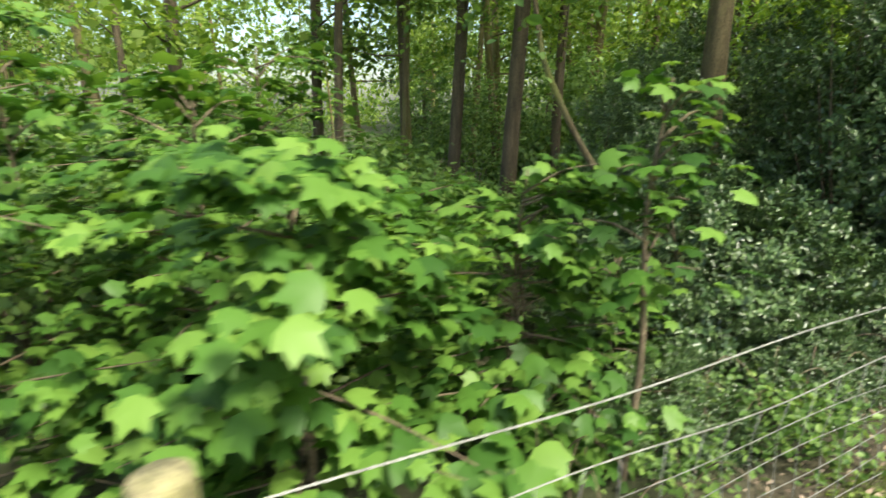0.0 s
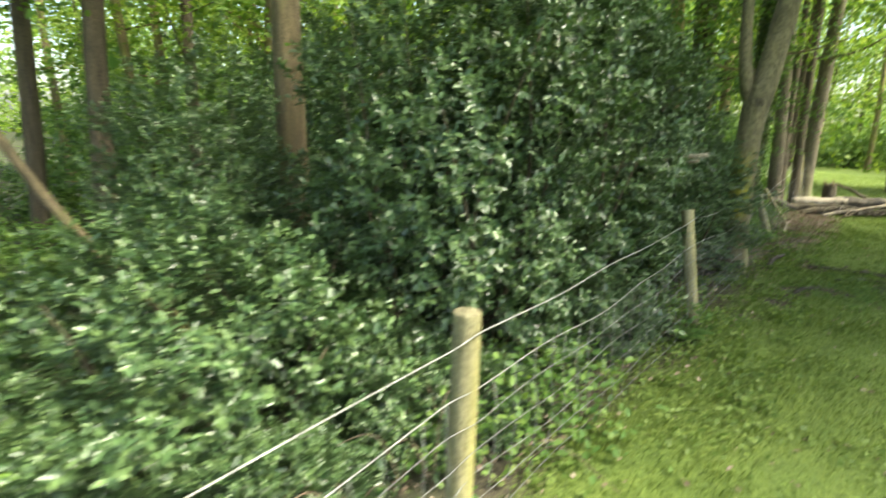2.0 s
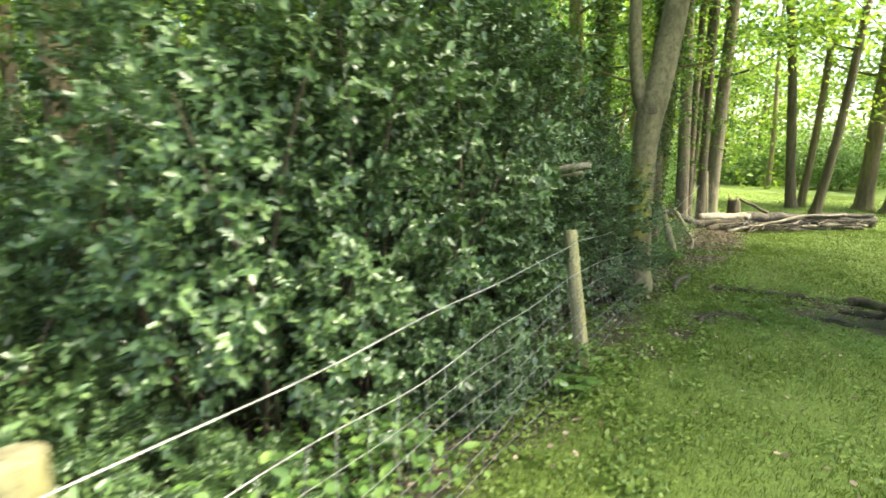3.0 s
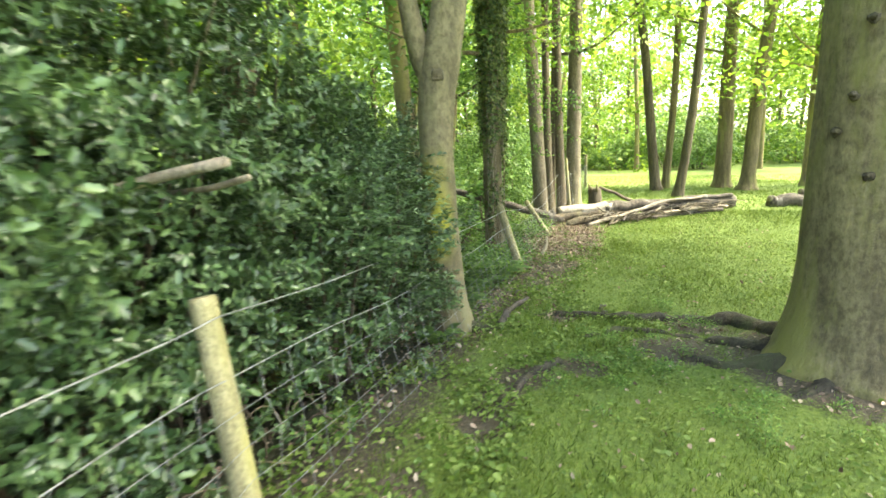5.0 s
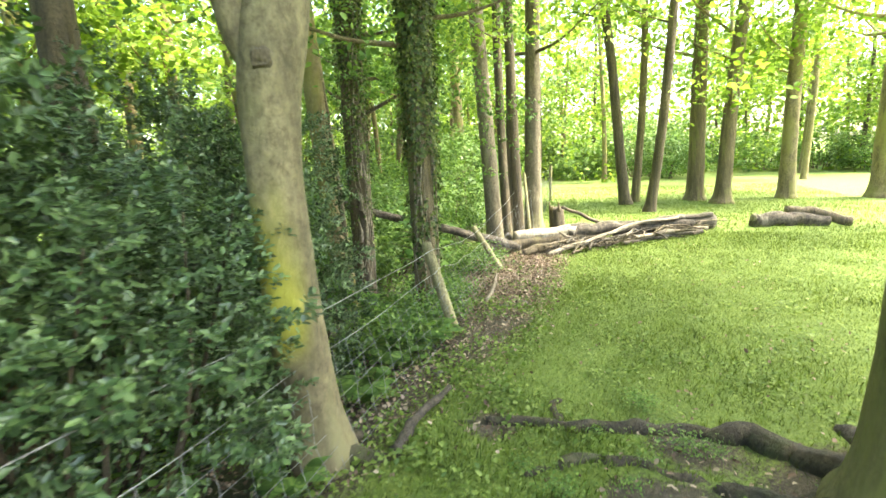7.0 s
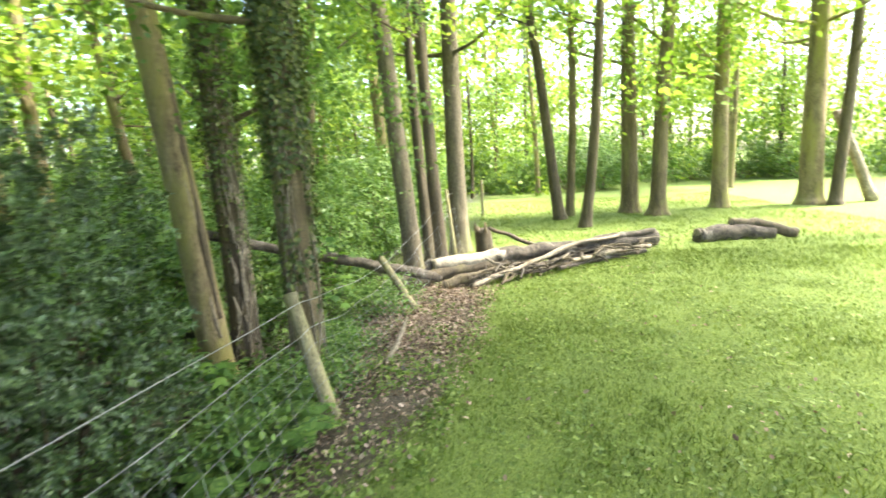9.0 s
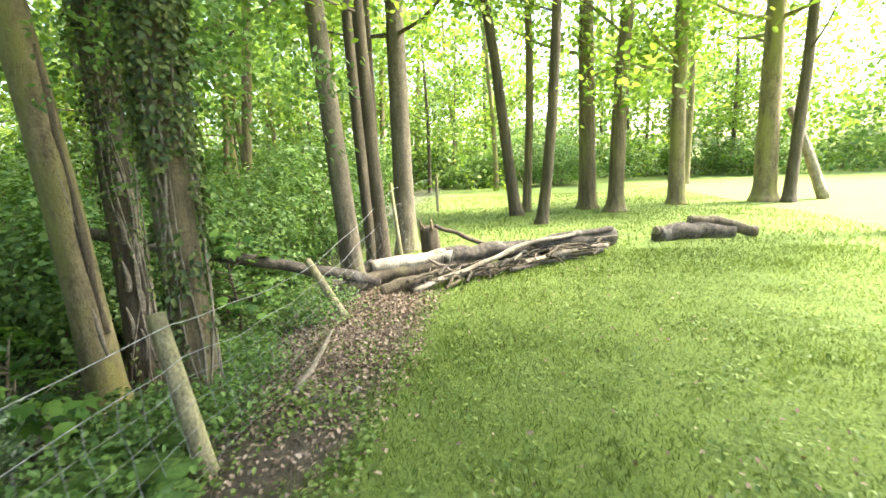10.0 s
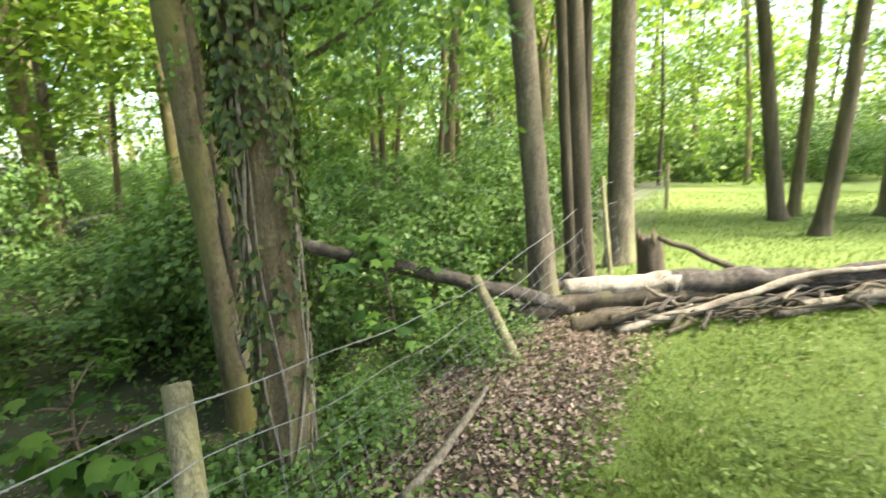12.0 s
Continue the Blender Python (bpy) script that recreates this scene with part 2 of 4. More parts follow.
BLADE = (np.array([(-0.06, 0, 0), (0.06, 0, 0), (0.045, 0.6, 0.1), (0, 1, 0.3)]), [(0, 1, 2), (0, 2, 3)])


def turns(rng, n, out=None, up=0.6, droop=0.0):
    """Random leaf frames: normals lean up (and outwards), tips may droop."""
    nrm = rng.normal(size=(n, 3)) * 0.55
    nrm[:, 2] += up
    if out is not None:
        nrm += out
    nrm /= np.linalg.norm(nrm, axis=1)[:, None]
    tip = rng.normal(size=(n, 3))
    if out is not None:
        tip += out * 0.8
    tip[:, 2] -= droop
    tip -= nrm * np.sum(tip * nrm, axis=1)[:, None]
    tip /= np.linalg.norm(tip, axis=1)[:, None] + 1e-9
    return np.stack([np.cross(tip, nrm), tip, nrm], axis=2)


def leaves(name, shape, pos, rot, size, mat, parent=None, label=""):
    """One mesh of many leaves of one shape."""
    tv, tf = shape
    n, k = len(pos), len(tv)
    v = np.einsum('nij,kj->nki', rot, tv) * np.asarray(size).reshape(-1, 1, 1) + pos[:, None, :]
    flat = np.concatenate([np.array(f) for f in tf])
    lens = np.array([len(f) for f in tf])
    loop_v = (flat[None, :] + k * np.arange(n)[:, None]).ravel()
    counts = np.tile(lens, n)
    me = bpy.data.meshes.new(name)
    me.vertices.add(n * k)
    me.vertices.foreach_set("co", v.astype(np.float32).ravel())
    me.loops.add(len(loop_v))
    me.loops.foreach_set("vertex_index", loop_v.astype(np.int32))
    me.polygons.add(len(counts))
    me.polygons.foreach_set("loop_start", np.concatenate([[0], np.cumsum(counts)[:-1]]).astype(np.int32))
    me.update(calc_edges=True)
    me.materials.append(mat)
    ob = new(name, me)
    if parent is not None:
        ob.parent = parent
    if label:
        ob["label"] = label
    return ob


def twig_leaves(rg, base, heading, length, per):
    """Leaves set round each twig in a spiral, the outermost spread like a rosette."""
    n = len(base)
    heading = heading / np.linalg.norm(heading, axis=1)[:, None]
    side = np.cross(heading, rg.normal(size=(n, 3)))
    side /= np.linalg.norm(side, axis=1)[:, None]
    other = np.cross(heading, side)
    pos, rot = [], []
    for k in range(per):
        u = (k + 0.5) / per
        a = 2.4 * k + rg.uniform(-0.4, 0.4, n)
        round_it = side * np.cos(a)[:, None] + other * np.sin(a)[:, None]
        tip = heading * (0.25 + 0.75 * u) + round_it * 0.9 + rg.normal(size=(n, 3)) * 0.22 + (0, 0, -0.12)
        tip /= np.linalg.norm(tip, axis=1)[:, None]
        nrm = heading * 0.8 + (0, 0, 0.55) + rg.normal(size=(n, 3)) * 0.25
        nrm -= tip * np.sum(tip * nrm, axis=1)[:, None]
        nrm /= np.linalg.norm(nrm, axis=1)[:, None]
        pos.append(base + heading * (length * (u - 0.5))[:, None])
        rot.append(np.stack([np.cross(tip, nrm), tip, nrm], axis=2))
    return np.concatenate(pos), np.concatenate(rot)


# ---- plan: the fence runs straight; s counts along it from a post, d to the lawn's side ----
FX, FY = 3.97, 1.77
TX, TY = 0.758, 0.652


def plan(s, d):
    return FX + s * TX + d * TY, FY + s * TY - d * TX


def along(x, y):
    return (x - FX) * TX + (y - FY) * TY, (x - FX) * TY - (y - FY) * TX


def step(a, b, v):
    t = min(1.0, max(0.0, (v - a) / (b - a)))
    return t * t * (3 - 2 * t)


BIG_BEECH = (10.41, 3.51)


def ground_z(x, y):
    s, d = along(x, y)
    z = -(0.34 * step(-0.4, 1.3, -d) + 0.22 * step(0.5, 2.2, -d)) * (1 - step(12, 18, s))
    z += 0.13 * math.exp(-((x - 16.8) ** 2 + (y - 8.0) ** 2) / 14.0)
    z += 0.10 * math.exp(-((x - BIG_BEECH[0]) ** 2 + (y - BIG_BEECH[1]) ** 2) / 0.7)
    z += 0.05 * noise.noise((x * 0.35, y * 0.35, 3.1)) + 0.018 * noise.noise((x * 1.6, y * 1.6, 7.7))
    far = math.hypot(x - 8, y - 5)
    return z + 0.5 * step(26, 60, far) * (1 + noise.noise((x * 0.05, y * 0.05, 0.0)))


def strip_edge(s):
    return 0.22 + 0.2 * step(1.5, 3.0, s) + 0.4 * step(6.0, 8.6, s) + 0.12 * noise.noise((s * 1.3, 0.4, 0.0))


BARE = ((9.75, 4.4, 0.36), (10.3, 4.65, 0.33), (9.6, 5.5, 0.22), (8.55, 4.7, 0.3), (7.93, 4.32, 0.25), (8.2, 4.5, 0.18), (7.3, 4.0, 0.2), (9.0, 4.6, 0.22))


def soil_amount(x, y):
    """How bare the ground is: 0 lawn, 1 earth."""
    s, d = along(x, y)
    e = strip_edge(s)
    v = (1 - step(e - 0.5, e + 0.35, d)) * (0.75 + 0.25 * step(5, 8, s)) if s < 13.0 else 0.0
    for bx, by, r in BARE:
        v = max(v, 0.85 * (1 - step(0.3 * r, 1.25 * r, math.hypot(x - bx, y - by) * (1 + 0.5 * noise.noise((x * 2.5, y * 2.5, 1.0))))))
    v = max(v, 0.9 - 0.9 * step(0.5, 1.15, math.hypot(x - BIG_BEECH[0], y - BIG_BEECH[1])))
    return min(1.0, v + 0.22 * max(0.0, noise.noise((x * 0.9, y * 0.9, 5.0))))


def woodland(x, y):
    s, d = along(x, y)
    return step(0.05, 0.5, -d) if s < 13 else step(0.7, 1.5, -d)


def axis(lo, near_lo, near_hi, hi, fine):
    a = list(np.arange(near_lo, near_hi, fine))
    for sign, start, end in ((1, near_hi, hi), (-1, near_lo, lo)):
        v, h = start, fine * 2
        while abs(v - end) > h:
            a.append(v)
            v += sign * h
            h *= 1.22
        a.append(end)
    return sorted(set(a))


gx, gy = axis(-700, -2, 20, 700, 0.13), axis(-700, -4, 14, 700, 0.13)
gverts = [(x, y, ground_z(x, y)) for x in gx for y in gy]
gn = len(gy)
gfaces = [(i * gn + j, (i + 1) * gn + j, (i + 1) * gn + j + 1, i * gn + j + 1) for i in range(len(gx) - 1) for j in range(gn - 1)]
ground = mesh_object("ground", gverts, gfaces, GROUND)
for key, fn in (("soil", soil_amount), ("woodland", woodland)):
    att = ground.data.attributes.new(key, 'FLOAT', 'POINT')
    att.data.foreach_set("value", [fn(v[0], v[1]) for v in gverts])
tagged(ground, "short green lawn with bare earth beside a woodland floor", "ground", kind="structure")

# ---- fence: leaning round posts, twisted line wires, stock netting ----
POSTS = (((0.90, -0.95), (0.90, -0.95), 0.98, 0.062), ((3.97, 1.77), (3.98, 1.78), 1.0, 0.058), ((6.68, 3.93), (6.60, 4.11), 1.0, 0.052),
         ((10.36, 7.08), (10.30, 7.43), 0.78, 0.05), ((12.32, 8.86), (12.19, 9.30), 0.56, 0.042), ((14.55, 10.75), (14.5, 10.85), 1.2, 0.03),
         ((20.4, 16.3), (20.4, 16.3), 1.1, 0.05))
fence = thing("wire_fence", (0, 0, 0), "old stock fence of round wooden posts and galvanised wire netting", "fence")
POST_ENDS = []
for (bx, by), (tx, ty), h, r in POSTS:
    gz = ground_z(bx, by)
    base, top = Vector((bx, by, gz)), Vector((tx, ty, h))
    POST_ENDS.append((base, top))
    low = base - (top - base).normalized() * 0.3
    pts = [(*low, r * 1.03), (*base.lerp(top, 0.3), r * 1.02), (*base.lerp(top, 0.7), r * 0.99), (*base.lerp(top, 0.985), r * 0.97), (*top, r * 0.86)]
    v, f = tube(pts, sides=20, steps=10, rough=0.05, seed=bx)
    post = mesh_object("post", v, f, POST_WOOD, fence, "weathered round post with yellow lichen")
    add_lichen(post, (0.9, -0.4), 0.1, h - 0.05, 0.28 if h > 0.9 else 0.12)
    ax = (top - base).normalized()
    v, f = tube([(*(top - ax * 0.004), r * 0.84), (*(top + ax * 0.005), r * 0.8)], sides=16, steps=1)
    mesh_object("post_end", v, f, POST_TOP, post, "pale cut end grain")


def wire_point(i, u, frac, sag, wob):
    (b0, t0), (b1, t1) = POST_ENDS[i], POST_ENDS[i + 1]
    a, b = b0.lerp(t0, frac), b1.lerp(t1, frac)
    p = a.lerp(b, u)
    bow = 4 * u * (1 - u)
    p.z -= sag * bow - wob * 0.012 * math.sin(u * 17 + frac * 40 + i)
    lawn = Vector((TY, -TX, 0))
    return p + lawn * (0.056 + 0.01 * math.sin(u * 9 + i + frac * 13))


SPANS = range(len(POSTS) - 1)
LEVELS = (0.94, 0.72, 0.585, 0.455, 0.33, 0.205, 0.08)
for k, frac in enumerate(LEVELS):
    chain = []
    for i in SPANS:
        n_seg = 26
        for j in range(n_seg):
            sag = (0.02, 0.03, 0.03, 0.03, 0.03, 0.02, 0.01)[k] * (2.0 if i in (2, 3) else 1.0)
            chain.append(wire_point(i, j / n_seg, frac, sag, 1.0 if k else 0.4))
    if k < 2:
        fine = spline([tuple(p) for p in chain], 14)
        strands = []
        for phase in (0.0, math.pi):
            w = 0.0021 if k == 0 else 0.0017
            a = np.arange(len(fine)) * 1.15 + phase
            off = np.stack([np.cos(a) * TY * w, -np.cos(a) * TX * w, np.sin(a) * w], axis=1)
            strands.append(np.hstack([fine + off, np.full((len(fine), 1), w)]))
        v, f = tubes([s[::1].tolist() for s in strands], sides=4, steps=1)
    else:
        v, f = tube([(*p, 0.0015) for p in chain], sides=5, steps=2)
    mesh_object("line_wire", v, f, WIRE if k < 2 else NET_WIRE, fence, "twisted galvanised wire" if k < 2 else "thin galvanised wire")
rng = random.Random(3)
for i in SPANS:
    (b0, t0), (b1, t1) = POST_ENDS[i], POST_ENDS[i + 1]
    count = int((b1 - b0).length / 0.16)
    stays = []
    for j in range(1, count):
        u = (j + rng.uniform(-0.12, 0.12)) / count
        stays.append([(*wire_point(i, u + rng.uniform(-0.004, 0.004), fr, 0.03 * (2.0 if i in (2, 3) else 1.0), 1.0), 0.0009) for fr in LEVELS[1:]])
    v, f = tubes(stays, sides=4, steps=1)
    tagged(mesh_object("netting", v, f, NET_WIRE, fence, "upright wires of the netting"), kind="stuff")

# ---- trees ----


def clump_leaves(rg, centres, per, spread, flat=0.45):
    pos = np.repeat(centres, per, axis=0)
    return pos + rg.normal(size=pos.shape) * np.array([spread, spread, spread * flat])


def trunk_points(r, height, lean, bend, seed, flare=1.5):
    """A trunk that starts below the ground, flares at the foot and bends as it rises."""
    pts = []
    for z, f in ((-0.35, flare * 1.15), (0.0, flare), (0.18, 1 + (flare - 1) * 0.45), (0.5, 1.08), (1.2, 1.0), (2.4, 0.95), (4.0, 0.88), (6.0, 0.78), (8.5, 0.62), (11.0, 0.45), (14.0, 0.26)):
        if z > height:
            break
        zz = max(z, 0)
        pts.append((lean[0] * zz + bend * math.sin(zz * 0.55 + seed) - bend * math.sin(seed), lean[1] * zz + bend * math.cos(zz * 0.48 + seed) - bend * math.cos(seed), z, r * f))
    return pts


def make_tree(x, y, r, height, lean, bend, bark, label, group="", seed=1, crown=(3.5, 1.9, 34, 150), mat=None, size=0.11, flare=1.5, sides=14, z0=None, shape=OVAL):
    """A woodland tree: trunk, limbs and a loose crown. crown: lowest height, reach, clumps, leaves in each."""
    mat = mat or CANOPY
    t = thing("tree", (x, y, ground_z(x, y) if z0 is None else z0), label, "tree", group)
    pts = trunk_points(r, height, lean, bend, seed, flare)
    v, f = tube(pts, sides=sides, steps=5, rough=0.07, lobes=0.12 if flare > 1.3 else 0, seed=seed)
    mesh_object("trunk", v, f, bark, t)
    rg = np.random.default_rng(seed)
    c = spline(pts, 6)
    low, reach, clumps, per = crown
    ends = []
    high = c[c[:, 2] > low]
    for k in range(7 if clumps else 0):
        q = high[int(rg.uniform(0, 0.85) * len(high))]
        a = rg.uniform(0, 2 * math.pi)
        ln = reach * rg.uniform(0.6, 1.1)
        e = q[:3] + np.array([math.cos(a) * ln, math.sin(a) * ln, ln * rg.uniform(0.15, 0.7)])
        m1 = q[:3] * 0.55 + e * 0.45 + np.array([0, 0, -0.06 * ln])
        rb = max(0.018, q[3] * 0.28)
        v, f = tube([(*q[:3], rb), (*m1, rb * 0.6), (*e, 0.008)], sides=6, steps=4, rough=0.1, seed=k)
        mesh_object("limb", v, f, bark, t)
        ends += [m1, e, (m1 + e) / 2]
    if clumps:
        spots = []
        for k in range(clumps):
            if k < len(ends):
                b = ends[k]
            else:
                q = high[int(rg.uniform(0, 1) * (len(high) - 1))]
                a, d = rg.uniform(0, 2 * math.pi), reach * math.sqrt(rg.uniform(0.05, 1))
                b = q[:3] + np.array([math.cos(a) * d, math.sin(a) * d, rg.uniform(-0.6, 1.2)])
            spots.append(b)
        pos = clump_leaves(rg, np.array(spots), per, 0.42 * reach / 1.9, 0.35)
        d = (pos[:, 0] + x - FX) * TY - (pos[:, 1] + y - FY) * TX
        pos = pos[(d < -0.3) | (d > 6) | (pos[:, 2] > 3.6) | (x > 13)]
        leaves("crown", shape, pos, turns(rg, len(pos), up=0.9, droop=0.3), size * rg.uniform(0.6, 1.25, len(pos)), mat, t)
    return t


GREY = "grey-brown smooth-barked beech with fresh spring leaves"
# beech on the fence line: forked stem, knot and yellow lichen
fb = thing("tree", (8.615, 5.79, ground_z(8.615, 5.79)), "forked grey beech with yellow lichen on the fence line", "tree")
stem = [(0.02, 0.02, -0.3, 0.25), (0.0, 0.0, 0.05, 0.205), (-0.03, -0.02, 0.35, 0.157), (-0.09, -0.05, 0.9, 0.14), (-0.12, -0.08, 1.5, 0.132), (-0.115, -0.09, 1.95, 0.142),
        (-0.07, -0.1, 2.25, 0.155), (0.0, -0.11, 2.6, 0.135), (0.13, -0.1, 3.4, 0.125), (0.3, -0.05, 4.6, 0.115), (0.55, 0.1, 7.0, 0.09), (0.7, 0.2, 10, 0.05)]
v, f = tube(stem, sides=26, steps=9, rough=0.07, lobes=0.1, seed=2)
trunk = mesh_object("trunk", v, f, LICHEN_BEECH, fb)
add_lichen(trunk, (-0.8, -0.6), 0.75, 1.45, 0.95)
v, f = tube([(-0.1, -0.08, 2.05, 0.095), (-0.22, -0.03, 2.32, 0.082), (-0.31, 0.02, 3.0, 0.068), (-0.38, 0.06, 4.4, 0.06), (-0.6, 0.3, 7, 0.03)], sides=10, steps=5, rough=0.08, seed=5)
mesh_object("limb", v, f, LICHEN_BEECH, fb, "second stem that rises from the fork")
v, f = tube([(-0.15, -0.19, 2.1, 0.05), (-0.175, -0.225, 2.12, 0.045), (-0.182, -0.236, 2.12, 0.02)], sides=14, steps=4, rough=0.5, seed=8)
mesh_object("knot", v, f, DARK_BARK, fb, "dark rotted knot under the fork")
v, f = tubes([[(0, 0, 0.1, 0.09), (0.25, -0.2, 0.03, 0.06), (0.6, -0.35, -0.02, 0.03)], [(0, 0, 0.1, 0.08), (0.3, 0.1, 0.02, 0.05), (0.55, 0.2, -0.06, 0.02)]], sides=8, steps=4, rough=0.15)
mesh_object("root", v, f, ROOT_BARK, fb, "dark surface root")
rg = np.random.default_rng(5)
pos = clump_leaves(rg, rg.normal(size=(60, 3)) * (1.6, 1.6, 1.5) + (0.3, 0.2, 7.0), 120, 0.5, 0.35)
leaves("crown", OVAL, pos, turns(rg, len(pos), up=0.9), 0.1 * rg.uniform(0.6, 1.2, len(pos)), CANOPY, fb)

# the great beech on the lawn with spreading roots
bb = thing("tree", (*BIG_BEECH, ground_z(*BIG_BEECH) - 0.05), "massive smooth grey-brown beech with exposed spreading roots", "tree")
stem = [(0, 0, -0.4, 0.72), (0, 0, 0.0, 0.6), (0, 0, 0.15, 0.52), (0.01, 0, 0.4, 0.46), (0.02, 0.01, 0.9, 0.42), (0.02, 0.02, 1.6, 0.4), (0.03, 0.03, 2.6, 0.385), (0.04, 0.05, 4, 0.36), (0.05, 0.1, 7, 0.3), (0, 0.2, 11, 0.2)]
v, f = tube(stem, sides=36, steps=7, rough=0.035, lobes=0.13, seed=1)
mesh_object("trunk", v, f, BEECH, bb)
rx, ry = BIG_BEECH
rz = ground_z(rx, ry) - 0.05


def root(points, r0):
    pts = []
    for k, (px, py, dz) in enumerate(points):
        pts.append((px - rx, py - ry, ground_z(px, py) + dz - rz, r0 * (1 - 0.8 * k / (len(points) - 1))))
    c = spline(pts, 5)
    for k, q in enumerate(c[2:], 2):
        q[0] += 0.06 * noise.noise((k * 0.55, r0 * 90, 0))
        q[1] += 0.06 * noise.noise((k * 0.55, r0 * 90, 5))
        q[2] += 0.045 * noise.noise((k * 0.45, r0 * 90, 9))
        q[3] *= 1.1 * (1 + 0.35 * noise.noise((k * 0.8, r0 * 40, 2)))
    v, f = tube(c.tolist(), sides=9, steps=2, rough=0.3, seed=r0 * 50)
    mesh_object("root", v, f, ROOT_BARK, bb, "bare dark surface root")


root(((10.45, 3.9, 0.05), (10.58, 4.25, -0.01), (10.5, 4.7, -0.01), (10.2, 5.0, 0.0), (9.9, 5.25, 0.01), (9.6, 5.53, -0.01), (9.3, 5.7, -0.04)), 0.085)
root(((10.2, 3.85, 0.05), (10.1, 4.2, -0.02), (10.0, 4.55, -0.03), (9.8, 4.9, -0.02), (9.45, 5.0, -0.03), (9.1, 5.2, -0.05)), 0.075)
root(((10.1, 3.65, 0.05), (9.8, 3.95, -0.04), (9.6, 4.3, -0.03), (9.3, 4.45, -0.05)), 0.09)
root(((10.0, 3.45, 0.0), (9.7, 3.5, -0.05), (9.4, 3.65, -0.09)), 0.08)
root(((10.7, 3.8, 0.05), (11.0, 4.2, -0.03), (11.3, 4.4, -0.06)), 0.1)
root(((9.9, 5.25, -0.01), (10.05, 5.45, -0.005), (10.3, 5.6, -0.03)), 0.035)
root(((8.9, 4.75, -0.01), (8.6, 4.68, 0.01), (8.3, 4.5, 0.0), (7.9, 4.3, -0.03)), 0.045)
for k, (az, zz) in enumerate(((152, 1.7), (160, 2.1), (168, 1.25), (148, 2.4), (175, 2.2), (158, 2.75), (140, 1.5))):
    a = radians(az + 20)
    rr = 0.392
    v, f = tube([(rr * math.cos(a), rr * math.sin(a), zz, 0.03), (1.06 * rr * math.cos(a), 1.06 * rr * math.sin(a), zz + 0.004, 0.024), (1.066 * rr * math.cos(a), 1.066 * rr * math.sin(a), zz, 0.012)], sides=10, steps=2, rough=0.6, seed=k)
    mesh_object("knot", v, f, DARK_BARK, bb, "small dark branch scar")
# Crown out of view, pushed towards the sun and thickened to shade the lawn.
spots = np.vstack([rg.normal(size=(420, 3)) * (3.2, 3.0, 1.1) + (4.0, -1.6, 9.0), rg.normal(size=(260, 3)) * (2.2, 2.0, 0.9) + (1.7, 1.0, 8.5)])
pos = clump_leaves(rg, spots, 110, 0.6, 0.35)
leaves("crown", KITE, pos, turns(rg, len(pos), up=0.9), 0.135 * rg.uniform(0.6, 1.2, len(pos)), CANOPY, bb)

# the group by the leaning post: ivy-clad, peeling and mossy stems
ivy_tree = make_tree(10.66, 8.06, 0.125, 9, (-0.02, 0.0), 0.03, ROUGH_BARK, "ivy-clad tree with thick climbing stems behind the fence", seed=11, crown=(2.5, 2.0, 56, 95), flare=1.55, mat=UNDER, size=0.085)
peel_tree = make_tree(10.74, 9.95, 0.135, 8, (-0.02, 0.02), 0.03, DARK_BARK, "dead brown tree with peeling pale bark", seed=12, crown=(2.6, 1.7, 24, 95), flare=1.4, mat=UNDER, size=0.085)
moss_tree = make_tree(10.39, 9.83, 0.15, 8, (-0.07, 0.03), 0.03, BEECH, "leaning mossy trunk with a long split in its bark", seed=13, crown=(4.2, 1.6, 16, 130), flare=1.3, size=0.09)


def climb_ivy(t, r, zmax, n, seed, face=(-1.2, 0.4), dense_from=1.9, lean=(0, 0)):
    """Ivy on a trunk: wandering stems and many leaves, thicker above."""
    rg = np.random.default_rng(seed)
    stems = []
    for k in range(9):
        a0 = rg.uniform(-2.9, 0.9)
        pts = []
        for z in np.arange(-0.05, zmax, 0.3):
            a = a0 + 0.5 * math.sin(z * (1.1 + 0.17 * k) + 2.2 * k) + 0.2 * math.sin(z * 4.3 + 2 * k)
            rr = r * (1.5 if z < 0.1 else 1.12 if z < 0.5 else 1.04) + 0.008
            pts.append((lean[0] * z + rr * math.cos(a), lean[1] * z + rr * math.sin(a), z, rg.uniform(0.004, 0.01)))
        stems.append(pts)
    v, f = tubes(stems, sides=6, steps=3, rough=0.15)
    mesh_object("ivy_stem", v, f, BARE_WOOD, t, "twisting ivy stems")
    z = np.where(rg.random(n) < 0.4, rg.uniform(0.0, zmax, n), dense_from + (zmax - dense_from) * np.sqrt(rg.random(n)))
    a = rg.uniform(-math.pi, math.pi, n)
    lump = np.array([0.5 + 0.5 * noise.noise((2.2 * math.cos(q), 2.2 * math.sin(q), w * 1.6 + seed)) for q, w in zip(a, z)])
    fine = np.array([noise.noise((5 * math.cos(q), 5 * math.sin(q), w * 5 + seed)) for q, w in zip(a, z)])
    keep = lump + 0.35 * fine > 0.7 - 0.4 * np.clip((z - 0.5) / 1.8, 0, 1)
    z, a, lump = z[keep], a[keep], lump[keep]
    out = np.stack([np.cos(a), np.sin(a), np.zeros_like(a)], axis=1)
    rr = r + 0.02 + np.abs(rg.normal(size=len(a))) * 0.05 * lump * np.clip(z / 1.8, 0.3, 1.6)
    pos = out * rr[:, None] + np.stack([lean[0] * z, lean[1] * z, z], axis=1)
    leaves("ivy_leaves", OVAL, pos, turns(rg, len(pos), out=out * 1.2, up=0.3, droop=1.2), 0.045 * rg.uniform(0.6, 1.3, len(pos)), IVY, t)


